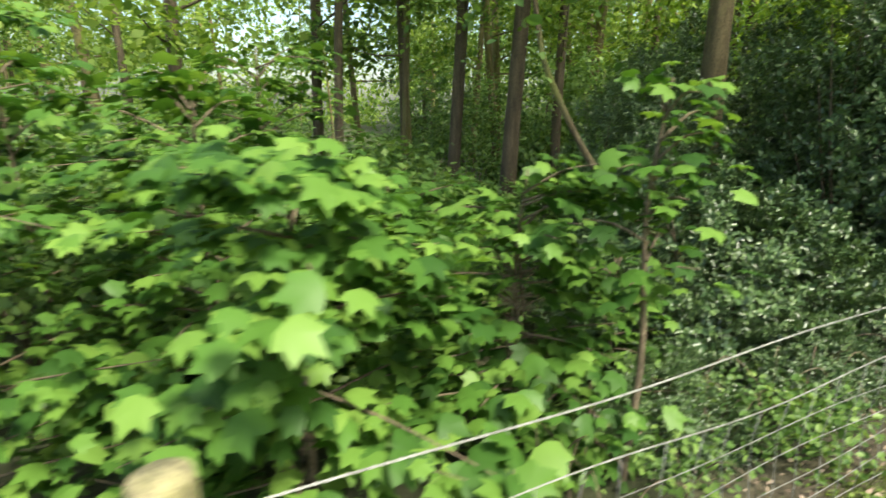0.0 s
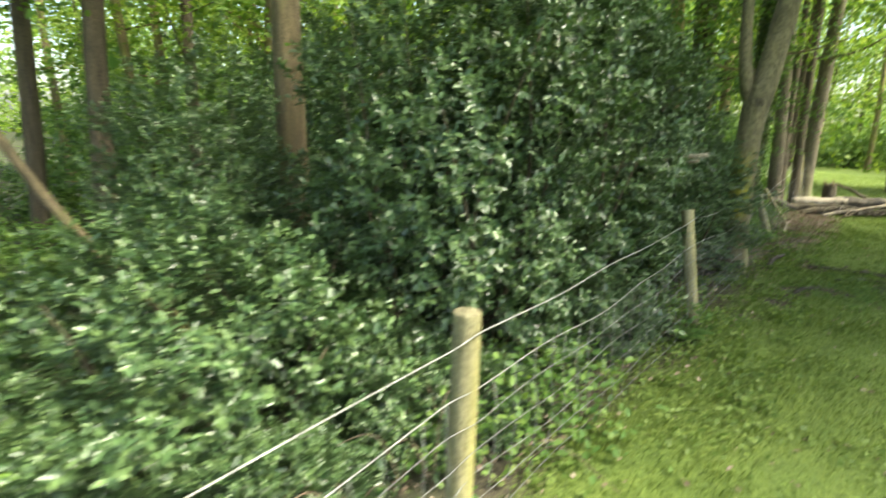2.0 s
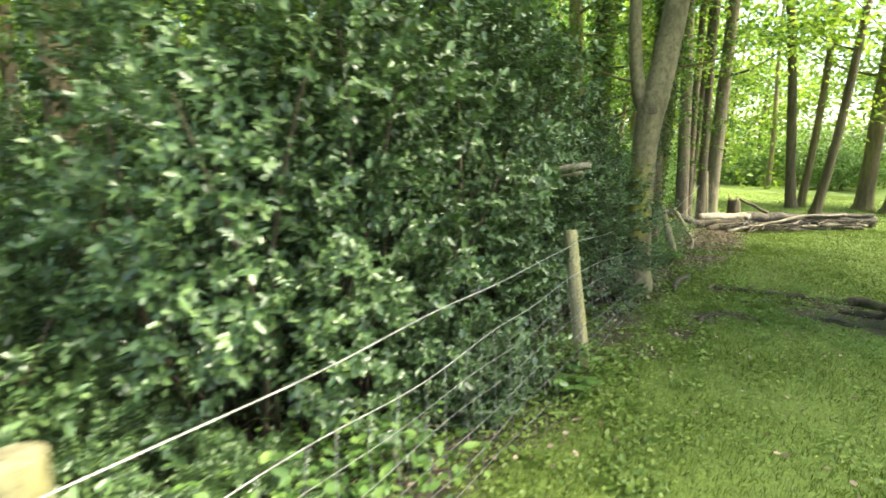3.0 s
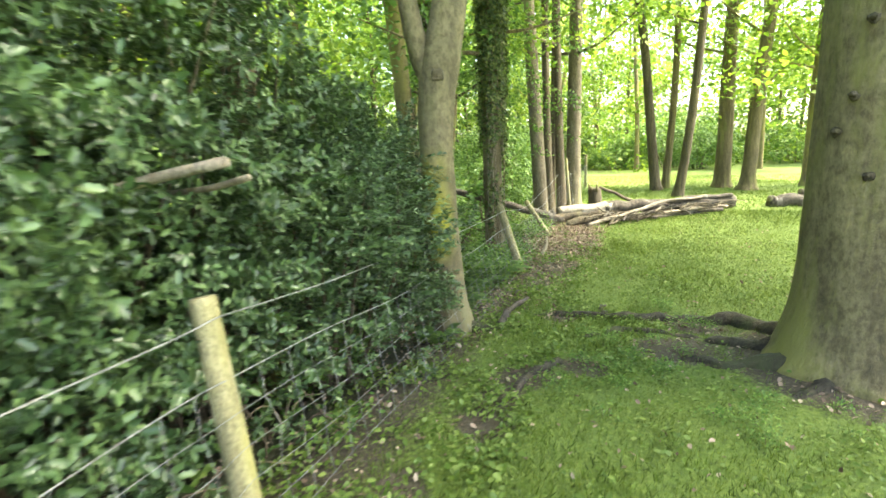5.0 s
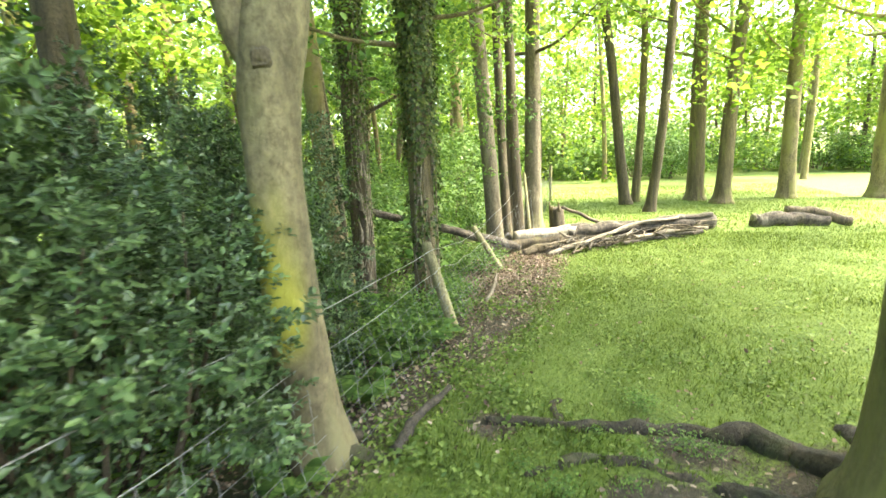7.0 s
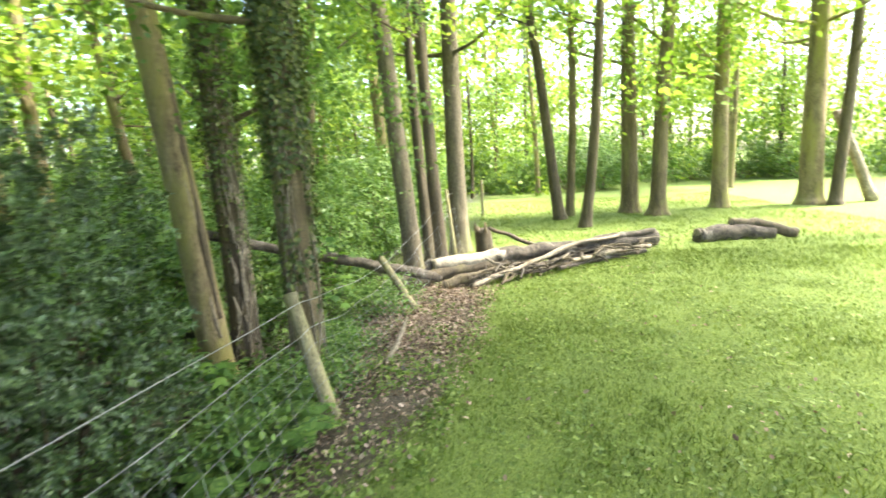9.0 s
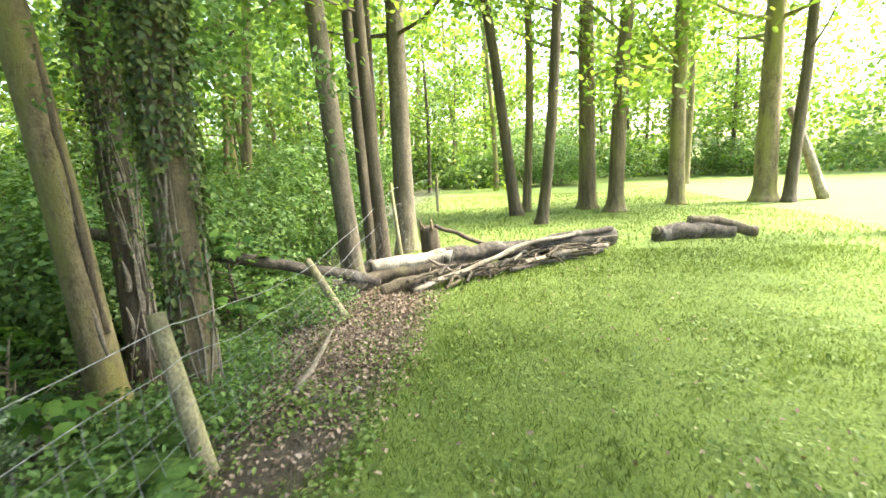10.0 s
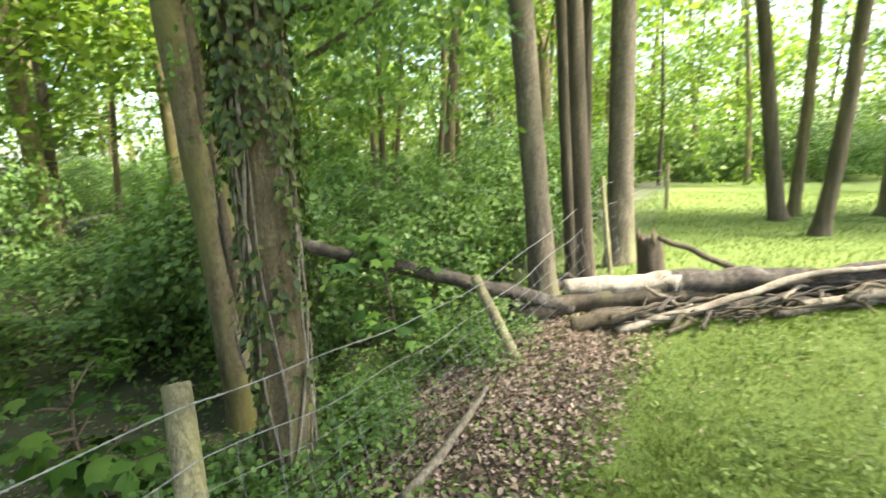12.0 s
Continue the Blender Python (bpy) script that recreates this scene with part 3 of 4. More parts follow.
climb_ivy(ivy_tree, 0.125, 5.0, 19000, 1, dense_from=1.5)
rg = np.random.default_rng(33)
a, rr, z = rg.uniform(-1.0, 2.2, 110), 0.2 + 1.0 * rg.random(110) ** 1.2, rg.uniform(1.55, 3.6, 110)
base = np.stack([rr * np.cos(a), rr * np.sin(a), z], axis=1)
pos, rot = twig_leaves(rg, base, np.stack([np.cos(a), np.sin(a), rg.uniform(-0.9, 0.1, 110)], axis=1), rg.uniform(0.25, 0.5, 110), 22)
leaves("hanging_ivy", OVAL, pos + rg.normal(size=pos.shape) * 0.03, rot, 0.05 * rg.uniform(0.6, 1.2, len(pos)), UNDER, ivy_tree, "olive leaves on hanging ivy shoots")
climb_ivy(peel_tree, 0.135, 5.0, 6500, 2, dense_from=1.8)
for k in range(9):
    a, z = -2.5 + 0.17 * ((k * 5) % 9), 0.1 + 0.22 * k
    v, f = tube([(0.125 * math.cos(a), 0.125 * math.sin(a), z, 0.03), (0.135 * math.cos(a + 0.1), 0.135 * math.sin(a + 0.1), z + 0.14, 0.022), (0.15 * math.cos(a - 0.1), 0.15 * math.sin(a - 0.1), z + 0.3, 0.008)], sides=5, steps=3, rough=0.4, seed=k)
    mesh_object("loose_bark", v, f, BARE_WOOD, peel_tree, "pale strip of peeling bark")
split = [(0.085 - 0.07 * z, -0.125 + 0.03 * z, z, 0.026 + 0.022 * math.sin(3 * z) ** 2) for z in np.arange(0.7, 3.3, 0.22)]
v, f = tube(split, sides=6, steps=3, rough=0.6)
add_lichen(moss_tree.children[0], (-0.2, -1.0), 0.0, 2.2, 2.4)
mesh_object("bark_split", v, f, DARK_BARK, moss_tree, "dark ragged crack in the bark")
flap = [(0.045 - 0.07 * z + 0.02 * math.sin(5 * z), -0.142 + 0.03 * z, z, 0.008 + 0.016 * math.sin(2.3 * z) ** 2) for z in np.arange(0.5, 3.4, 0.2)]
v, f = tube(flap, sides=6, steps=3, rough=0.6, seed=4)
mesh_object("loose_bark", v, f, BARE_WOOD, moss_tree, "pale lip of torn bark beside the crack")

# trunks round the log pile and out over the lawn
make_tree(13.42, 10.36, 0.135, 13, (-0.045, 0.025), 0.03, GREY_BARK, GREY, "beeches by the log pile", 21, (3.2, 2.2, 40, 100), size=0.14)
make_tree(13.92, 10.32, 0.09, 11, (-0.02, 0.0), 0.05, DARK_BARK, "slender dark tree beside the log pile", "beeches by the log pile", 22, (3.2, 2.0, 34, 100))
make_tree(14.2, 11.0, 0.085, 11, (-0.03, 0.01), 0.04, DARK_BARK, "slender dark tree beside the log pile", "beeches by the log pile", 23, (5.0, 1.8, 20, 150))
make_tree(15.0, 11.15, 0.16, 13, (0.005, 0.01), 0.03, GREY_BARK, GREY, "beeches by the log pile", 24, (3.2, 2.4, 44, 100))
make_tree(14.75, 11.6, 0.075, 10, (0.01, 0.01), 0.03, DARK_BARK, "slender dark tree beside the log pile", "beeches by the log pile", 25, (5.0, 1.6, 14, 150))
LAWN = "trees on the lawn"
make_tree(20.05, 12.95, 0.14, 12, (-0.125, 0.11), 0.14, DARK_BARK, "leaning dark-barked tree on the lawn", LAWN, 31, (3.4, 2.4, 24, 90), size=0.17)
make_tree(20.9, 13.3, 0.11, 13, (0.01, -0.01), 0.1, ROUGH_BARK, "slender straight tree on the lawn", LAWN, 32, (4.0, 2.2, 22, 90), size=0.17)
make_tree(18.95, 11.35, 0.115, 12, (0.075, -0.065), 0.11, DARK_BARK, "slender leaning tree on the lawn", LAWN, 33, (3.8, 2.4, 22, 90), size=0.17)
make_tree(22.3, 12.3, 0.225, 14, (0.01, -0.01), 0.04, ROUGH_BARK, "straight rough-barked tree on the lawn", LAWN, 34, (3.4, 2.8, 22, 80), size=0.17)
make_tree(21.9, 11.25, 0.19, 12, (0.07, -0.06), 0.1, ROUGH_BARK, "leaning tree with flared foot and low leafy boughs", LAWN, 35, (2.5, 3.0, 32, 90), size=0.17, flare=1.8)
make_tree(24.0, 10.6, 0.2, 12, (0.0, -0.01), 0.04, BEECH, "pale grey tree with low leafy boughs", LAWN, 36, (2.6, 3.2, 26, 80), size=0.17)
make_tree(25.5, 8.9, 0.27, 13, (0.01, 0.0), 0.04, BEECH, "stout pale beech at the far side of the lawn", LAWN, 37, (3.0, 3.6, 24, 80), size=0.18)
make_tree(25.35, 8.3, 0.14, 11, (0.03, -0.02), 0.1, DARK_BARK, "slender dark tree beside a stout beech", LAWN, 38, (3.0, 2.8, 14, 80), size=0.18)
make_tree(20.9, 5.1, 0.22, 12, (0.0, 0.0), 0.04, BEECH, "grey beech standing on the lawn", LAWN, 39, (3.4, 2.8, 24, 80), size=0.17)
v, f = tube([(26.3, 7.75, 0.0, 0.15), (26.1, 8.1, 1.2, 0.13), (25.85, 8.5, 2.4, 0.11)], sides=10, steps=4, rough=0.1)
tagged(mesh_object("dead_trunk", v, f, BARE_WOOD), "pale barkless dead trunk leaning on a beech", "dead tree")

# trunks in the wood behind the hedge
WOOD = "trees in the wood"
# Its wide, dense crown is unseen, added to shade the low holly bush.
make_tree(3.15, 5.3, 0.145, 10, (-0.02, 0.0), 0.04, ROUGH_BARK, "tan rough-barked tree rising out of the holly", WOOD, 41, (3.7, 4.3, 160, 150), mat=UNDER)
make_tree(0.45, 7.6, 0.14, 11, (0.02, 0.0), 0.05, DARK_BARK, "dark ivy-stained tree in the wood", WOOD, 42, (3.6, 2.2, 34, 140))
make_tree(-0.75, 8.4, 0.12, 12, (0.02, 0.0), 0.05, DARK_BARK, "dark straight tree in the wood", WOOD, 43, (3.4, 2.2, 34, 140))
make_tree(-1.9, 9.0, 0.08, 12, (-0.02, 0.0), 0.05, DARK_BARK, "slender dark tree in the wood", WOOD, 44, (3.4, 2.2, 30, 140))
make_tree(-2.9, 8.0, 0.09, 12, (0.03, 0.0), 0.06, DARK_BARK, "slender dark tree in the wood", WOOD, 47, (3.0, 2.2, 26, 110))
make_tree(1.2, 9.6, 0.1, 12, (-0.02, 0.0), 0.06, DARK_BARK, "slender dark tree in the wood", WOOD, 48, (3.0, 2.2, 26, 110))
make_tree(7.2, 6.5, 0.15, 11, (0.0, 0.02), 0.04, ROUGH_BARK, "brown tree behind the holly", WOOD, 45, (4.0, 2.0, 18, 120), mat=UNDER)
make_tree(7.7, 8.6, 0.17, 11, (0.0, 0.02), 0.05, DARK_BARK, "brown tree behind the holly", WOOD, 46, (4.0, 2.0, 18, 120), mat=UNDER)

# farther wood: three tree shapes repeated with turns and sizes
# The second shape's darker undergrowth leaf stands in for shade in the wood.
TOP = [make_tree(x, y, r, 13, lean, 0.09, bark, lab, "trees of the far wood", seed, crown, size=0.2, mat=UNDER if seed == 52 else CANOPY, shape=KITE, sides=9, flare=1.35)
       for x, y, r, lean, bark, lab, seed, crown in (
           (3.5, 15.5, 0.115, (0.02, 0.01), DARK_BARK, "dark straight woodland tree", 51, (2.6, 2.6, 28, 75)),
           (-4.5, 13.0, 0.09, (-0.05, 0.02), ROUGH_BARK, "slender leaning woodland tree", 52, (2.2, 2.4, 26, 75)),
           (9.5, 17.5, 0.15, (0.01, 0.03), BEECH, "grey woodland beech with light leaves", 53, (3.2, 2.8, 40, 80)))]
rw = random.Random(17)
placed = [(3.5, 15.5), (-4.5, 13.0), (9.5, 17.5)]
tries = 0
while len(placed) < 108 and tries < 6000:
    tries += 1
    a, dist = radians(rw.uniform(-35, 165)), rw.uniform(9, 46)
    x, y = 6 + dist * math.cos(a), 4 + dist * math.sin(a)
    s, d = along(x, y)
    open_lawn = d > -1.8 and math.hypot(x - 8, y - 5) < 25 + 3 * math.sin(3 * a)
    if open_lawn or d > 12 and dist < 34 or (s > 5 and d > -3.2 and dist < 21) or (s < 16 and d > -4.5) or (5 < s < 15 and d > -7.5):
        continue
    if min(math.hypot(x - q[0], y - q[1]) for q in placed) < 1.7:
        continue
    placed.append((x, y))
    k = rw.uniform(0.8, 1.25)
    copy_thing(TOP[rw.randrange(3)], pose(x, y, ground_z(x, y), 0, 0, rw.uniform(0, 360)) @ Matrix.Diagonal((k, k, rw.uniform(0.85, 1.2), 1)))

# more slender trunks beyond the lawn
for k in range(24):
    a, dist = radians(rw.uniform(12, 64)), rw.uniform(27, 44)
    x, y = 6 + dist * math.cos(a), 4 + dist * math.sin(a)
    if min(math.hypot(x - q[0], y - q[1]) for q in placed) < 1.2:
        continue
    placed.append((x, y))
    c = rw.uniform(0.7, 1.15)
    copy_thing(TOP[rw.randrange(3)], pose(x, y, ground_z(x, y), 0, 0, rw.uniform(0, 360)) @ Matrix.Diagonal((c, c, rw.uniform(0.9, 1.25), 1)))

# ---- bushes ----


def bush_points(rg, n, rx, rz, lump_seed, per, spray):
    """Leaf sprays on the lumpy skin of a bush that stands on the ground, with hollows, and sparse leaves inside."""
    v = rg.normal(size=(n // per * 6, 3))
    v /= np.linalg.norm(v, axis=1)[:, None]
    v = v[v[:, 2] > -0.8]
    lump = np.array([noise.noise((q[0] * 2.1 + lump_seed, q[1] * 2.1, q[2] * 2.9)) + 0.6 * noise.noise((q[0] * 5 + lump_seed, q[1] * 5, q[2] * 7)) for q in v])
    ok = lump > -0.32
    v, lump = v[ok][:n // per], lump[ok][:n // per]
    rad = (1 + 0.4 * lump) * (1 - np.abs(rg.normal(size=len(v))) * 0.13)
    flat = np.linalg.norm(v[:, :2], axis=1) + 1e-6
    wide = np.where(v[:, 2] < 0.15, 0.98 / np.maximum(flat, 0.35), 1.0)
    centre = v * np.stack([wide, wide, np.ones_like(wide)], axis=1) * rad[:, None] * (rx, rx, rz * 0.5)
    pos = np.repeat(centre, per, axis=0) + rg.normal(size=(len(v) * per, 3)) * spray * rx
    out = np.repeat(v, per, axis=0) * 0.6 + (pos - np.repeat(centre, per, axis=0)) * 7
    inner = rg.normal(size=(n // 7, 3))
    inner /= np.linalg.norm(inner, axis=1)[:, None]
    pos = np.vstack([pos, inner * rg.uniform(0.35, 0.85, (len(inner), 1)) * (rx, rx, rz * 0.5)])
    out = np.vstack([out, inner])
    pos[:, 2] += rz * 0.47
    pos[:, 2] = np.maximum(pos[:, 2], 0.03)
    return pos, out


def make_bush(name, x, y, rx, rz, n, shape, size, mat, label, category, group, seed, z0=None, stems=9, up=0.5, per=26, spray=0.07):
    rg = np.random.default_rng(seed)
    t = thing(name, (x, y, ground_z(x, y) if z0 is None else z0), label, category, group)
    pos, out = bush_points(rg, n, rx, rz, seed, per, spray)
    leaves("foliage", shape, pos, turns(rg, len(pos), out=out * 0.8, up=up, droop=0.1), size * rg.uniform(0.6, 1.25, len(pos)), mat, t)
    for k in range(stems):
        a = rg.uniform(0, 2 * math.pi)
        e = np.array([math.cos(a) * rx * rg.uniform(0.3, 0.85), math.sin(a) * rx * rg.uniform(0.3, 0.85), rz * rg.uniform(0.35, 0.9)])
        b = np.array([math.cos(a) * rx * 0.25, math.sin(a) * rx * 0.25, -0.1]) * rg.uniform(0.2, 1.2)
        b[2] = -0.1
        m1 = b * 0.5 + e * 0.5 + rg.normal(size=3) * 0.12
        v, f = tube([(*b, 0.022), (*m1, 0.014), (*e, 0.004)], sides=5, steps=4, rough=0.15, seed=k)
        mesh_object("stem", v, f, TWIG, t)
    return t


def make_holly(x, y, rx, rz, twigs, per, size, seed, stems=14, bare=0.0):
    """A holly: forking stems and leafy twigs on a lumpy outline with deep hollows."""
    rg = np.random.default_rng(seed)
    t = thing("holly_bush", (x, y, ground_z(x, y)), HL, "bush", HG)
    v = rg.normal(size=(twigs * 5, 3))
    v /= np.linalg.norm(v, axis=1)[:, None]
    v = v[v[:, 2] > -0.85]
    lump = np.array([noise.noise((q[0] * 2.0 + seed, q[1] * 2.0, q[2] * 3.2)) + 0.75 * noise.noise((q[0] * 4.6 + seed, q[1] * 4.6, q[2] * 8)) for q in v])
    v, lump = v[lump > -0.24][:twigs], lump[lump > -0.24][:twigs]
    rad = (1 + 0.42 * lump) * (1 - np.abs(rg.normal(size=len(v))) * 0.12)
    flat = np.linalg.norm(v[:, :2], axis=1) + 1e-6
    wide = np.where(v[:, 2] < 0.2, 0.98 / np.maximum(flat, 0.35), 1.0)
    centre = v * np.stack([wide, wide, np.ones_like(wide)], axis=1) * rad[:, None] * (rx, rx, rz * 0.5)
    centre[:, 2] = np.maximum(centre[:, 2] + rz * 0.47, 0.05)
    kept = centre[:, 2] > bare * rg.uniform(0.3, 1.2, len(v))
    v, centre = v[kept], centre[kept]
    heading = v * (1, 1, 0.6) + rg.normal(size=v.shape) * 0.45 + (0, 0, 0.3)
    pos, rot = twig_leaves(rg, centre, heading, rg.uniform(0.08, 0.24, len(v)), per)
    inner = rg.normal(size=(twigs * 2, 3))
    inner /= np.linalg.norm(inner, axis=1)[:, None]
    pin = inner * rg.uniform(0.3, 0.8, (len(inner), 1)) * (rx, rx, rz * 0.5) + (0, 0, rz * 0.47)
    pos, rot = np.vstack([pos, pin]), np.vstack([rot, turns(rg, len(pin), out=inner, up=0.4)])
    leaves("foliage", SPINY, pos, rot, size * rg.uniform(0.6, 1.25, len(pos)), HOLLY, t)
    for k in range(stems):
        a = rg.uniform(0, 2 * math.pi)
        e = np.array([math.cos(a) * rx * rg.uniform(0.4, 0.95), math.sin(a) * rx * rg.uniform(0.4, 0.95), rz * rg.uniform(0.3, 0.9)])
        b = np.array([math.cos(a) * rx * 0.25, math.sin(a) * rx * 0.25, 0]) * rg.uniform(0.2, 1.2) + (0, 0, -0.1)
        m1 = b * 0.5 + e * 0.5 + rg.normal(size=3) * 0.12
        w, f = tube([(*b, 0.026), (*m1, 0.015), (*e, 0.004)], sides=6, steps=4, rough=0.15, seed=k)
        mesh_object("stem", w, f, DARK_BARK, t)
    return t


HG = "holly along the fence"
HL = "dense dark green holly bush with glossy prickly leaves"
hollies = [make_holly(*plan(-0.15, -1.75), 1.05, 1.65, 1700, 12, 0.05, 61),
           make_holly(*plan(1.75, -1.4), 1.08, 3.9, 2300, 12, 0.052, 62),
           make_holly(*plan(2.75, -1.25), 1.15, 3.6, 2300, 12, 0.052, 63),
           make_holly(*plan(4.55, -1.3), 1.1, 3.5, 2000, 12, 0.052, 64, bare=1.0)]
for i, s, d, turn, k, tall in ((3, 3.65, -1.25, 70, 1.0, 1.05), (3, 5.35, -0.74, 250, 0.84, 0.68), (2, 3.2, -4.5, 140, 1.1, 0.9), (1, 3.8, -3.2, 300, 1.0, 0.75), (2, 4.9, -3.3, 20, 0.95, 0.75),
                               (1, 0.75, -3.4, 200, 0.72, 1.0), (0, 0.6, -0.95, 40, 0.5, 1.0), (0, -1.0, -1.55, 130, 0.6, 1.0), (2, 7.45, -1.25, 100, 0.68, 1.0), (3, 6.8, -1.7, 10, 0.8, 1.0),
                               (0, 2.6, -0.5, 90, 0.42, 1.0), (0, -0.45, -0.75, 220, 0.42, 0.9), (0, -1.6, -0.8, 310, 0.38, 0.9), (0, 0.9, -0.55, 150, 0.34, 1.0)):
    x, y = plan(s, d)
    copy_thing(hollies[i], pose(x, y, ground_z(x, y), 0, 0, turn) @ Matrix.Diagonal((k, k, k * tall, 1)))
for i, pts in enumerate((((6.05, 4.75, 1.3, 0.02), (6.4, 4.45, 1.42, 0.02), (6.74, 4.12, 1.5, 0.022)), ((6.5, 4.95, 1.35, 0.014), (6.7, 4.6, 1.38, 0.014), (6.86, 4.4, 1.43, 0.015)))):
    v, f = tube(pts, sides=8, steps=4, rough=0.3, seed=i)
    tagged(mesh_object("broken_branch", v, f, PALE_WOOD if i == 0 else BARE_WOOD), "snapped pale branch sticking out of the holly", "branch", "snapped branches")

# sycamore saplings beside the first posts: broad lobed leaves in layers


def sapling(x, y, height, reach, n_sprays, per, size, label, seed, mat=SYCAMORE, low=0.25, aim=None):
    rg = np.random.default_rng(seed)
    t = thing("sycamore_sapling", (x, y, ground_z(x, y)), label, "sapling", "sycamore saplings")
    stem = [(0, 0, -0.1, 0.022), (0.03, 0.02, height * 0.35, 0.018), (-0.02, 0.03, height * 0.7, 0.012), (0.02, 0, height, 0.005)]
    v, f = tube(stem, sides=8, steps=5, rough=0.1, seed=seed)
    mesh_object("stem", v, f, TWIG, t)
    centres, outs = [], []
    for k in range(n_sprays):
        z = height * (low + (1 - low) * (k + rg.random()) / n_sprays)
        a = rg.uniform(0, 2 * math.pi) if aim is None else rg.normal(aim, 1.1)
        ln = reach * rg.uniform(0.5, 1.0) * (1.1 - 0.6 * z / height)
        e = np.array([math.cos(a) * ln, math.sin(a) * ln, z + ln * rg.uniform(-0.15, 0.3)])
        v, f = tube([(0, 0, z * 0.95, 0.009), (*(e * 0.5 + np.array([0, 0, z * 0.5])), 0.006), (*e, 0.002)], sides=5, steps=3)
        mesh_object("twig", v, f, TWIG, t)
        for u in rg.uniform(0.35, 1.05, per):
            centres.append(np.array([0, 0, z]) * (1 - u) + e * u + rg.normal(size=3) * (0.11, 0.11, 0.035))
            outs.append((math.cos(a), math.sin(a), 0))
    pos, out = np.array(centres), np.array(outs)
    leaves("foliage", PALMATE, pos, turns(rg, len(pos), out=out * 0.8, up=2.4, droop=0.6), size * rg.uniform(0.55, 1.2, len(pos)), mat, t)
    return t


SL = "young sycamore with layers of bright green lobed leaves"
for k, (x, y, h, reach, sprays, per, size) in enumerate((
        (0.55, 0.15, 1.85, 1.15, 40, 32, 0.125), (1.35, 1.05, 1.75, 1.0, 36, 26, 0.115), (-0.45, 0.9, 2.3, 1.25, 42, 28, 0.125), (0.3, 1.9, 1.7, 1.2, 36, 24, 0.12),
        (-1.2, -0.2, 3.1, 1.3, 42, 28, 0.125), (1.9, 1.75, 1.2, 0.6, 16, 14, 0.1), (-1.0, 2.4, 2.7, 1.4, 40, 24, 0.12), (-2.2, 1.2, 3.0, 1.3, 34, 22, 0.13), (1.2, 2.9, 1.3, 1.1, 24, 18, 0.11))):
    sapling(x, y, h, reach, sprays, per, size, SL, 71 + k, low=0.1)
sapling(1.95, 0.85, 2.0, 0.5, 14, 9, 0.11, "slender young sycamore with a few bright leaves at the top", 90, low=0.55)
for k, (x, y, h, reach, sprays, per) in enumerate(((11.6, 9.8, 1.3, 0.7, 18, 10), (9.7, 8.3, 1.0, 0.7, 14, 9), (8.9, 8.2, 1.3, 0.8, 14, 9))):
    sapling(x, y, h, reach, sprays, per, 0.12, SL, 82 + k, low=0.3)

# bowed bare stem through the hedge
bow = [(2.68, 3.10, -0.60, 0.05), (2.60, 3.12, 0.15, 0.046), (2.51, 3.27, 0.44, 0.045), (2.20, 3.45, 0.66, 0.042), (1.73, 3.58, 1.18, 0.033), (1.30, 3.66, 1.94, 0.028), (1.16, 3.76, 2.40, 0.025), (1.08, 3.84, 2.9, 0.022), (1.05, 3.92, 3.6, 0.01)]
v, f = tube(bow, sides=10, steps=6, rough=0.15)
tagged(mesh_object("bowed_stem", v, f, ROUGH_BARK), "bare curved grey-brown stem leaning out of the holly", "branch")

# undergrowth of the wood: loose leafy shrubs in the middle distance
UG = "shrubs under the trees"
UL = "loose green woodland shrub with layered leaves"
shrubs = [make_bush("shrub", *plan(8.2, -5.2), 1.3, 2.2, 5400, KITE, 0.09, UNDER, UL, "shrub", UG, 81, up=1.0),
          make_bush("shrub", *plan(-3.6, -5.4), 1.5, 2.0, 5400, KITE, 0.095, UNDER, UL, "shrub", UG, 82, up=1.0),
          make_bush("shrub", *plan(11.3, -3.6), 1.2, 1.9, 5400, KITE, 0.088, UNDER, UL, "shrub", UG, 83, up=1.0)]
rs = random.Random(23)
spots = [(10.4, -5.6), (12.6, -4.8), (7.0, -4.9), (5.9, -2.6), (6.9, -6.2), (8.9, -6.8), (13.6, -3.2), (-2.2, -4.6), (-5.0, -4.2), (-4.6, -7.0), (-1.2, -6.4), (-6.6, -6.0), (-7, -3.2), (-3.0, -3.2), (1.0, -6.2), (3.6, -6.6), (6.0, -6.5)]
for i, (s, d) in enumerate(spots):
    x, y = plan(s, d)
    k = rs.uniform(0.75, 1.15)
    copy_thing(shrubs[i % 3], pose(x, y, ground_z(x, y), 0, 0, rs.uniform(0, 360)) @ Matrix.Diagonal((k, k, k * (rs.uniform(0.3, 0.5) if s > 5.8 else rs.uniform(0.7, 1.1)), 1)))
for i, (s, d, k) in enumerate(((11.4, -2.7, 0.75), (12.7, -2.3, 0.8), (13.7, -2.5, 0.9), (15.2, -2.1, 0.8), (16.4, -2.5, 1.0), (14.2, -4.2, 1.1), (17.7, -2.6, 1.0), (12.3, -4.4, 1.1), (19.0, -3.0, 1.1), (20.8, -2.6, 1.0), (11.9, -5.4, 0.9), (22.5, -3.0, 1.2))):
    x, y = plan(s, d)
    copy_thing(shrubs[i % 3], pose(x, y, ground_z(x, y), 0, 0, rs.uniform(0, 360)) @ Matrix.Diagonal((k, k, k, 1)))
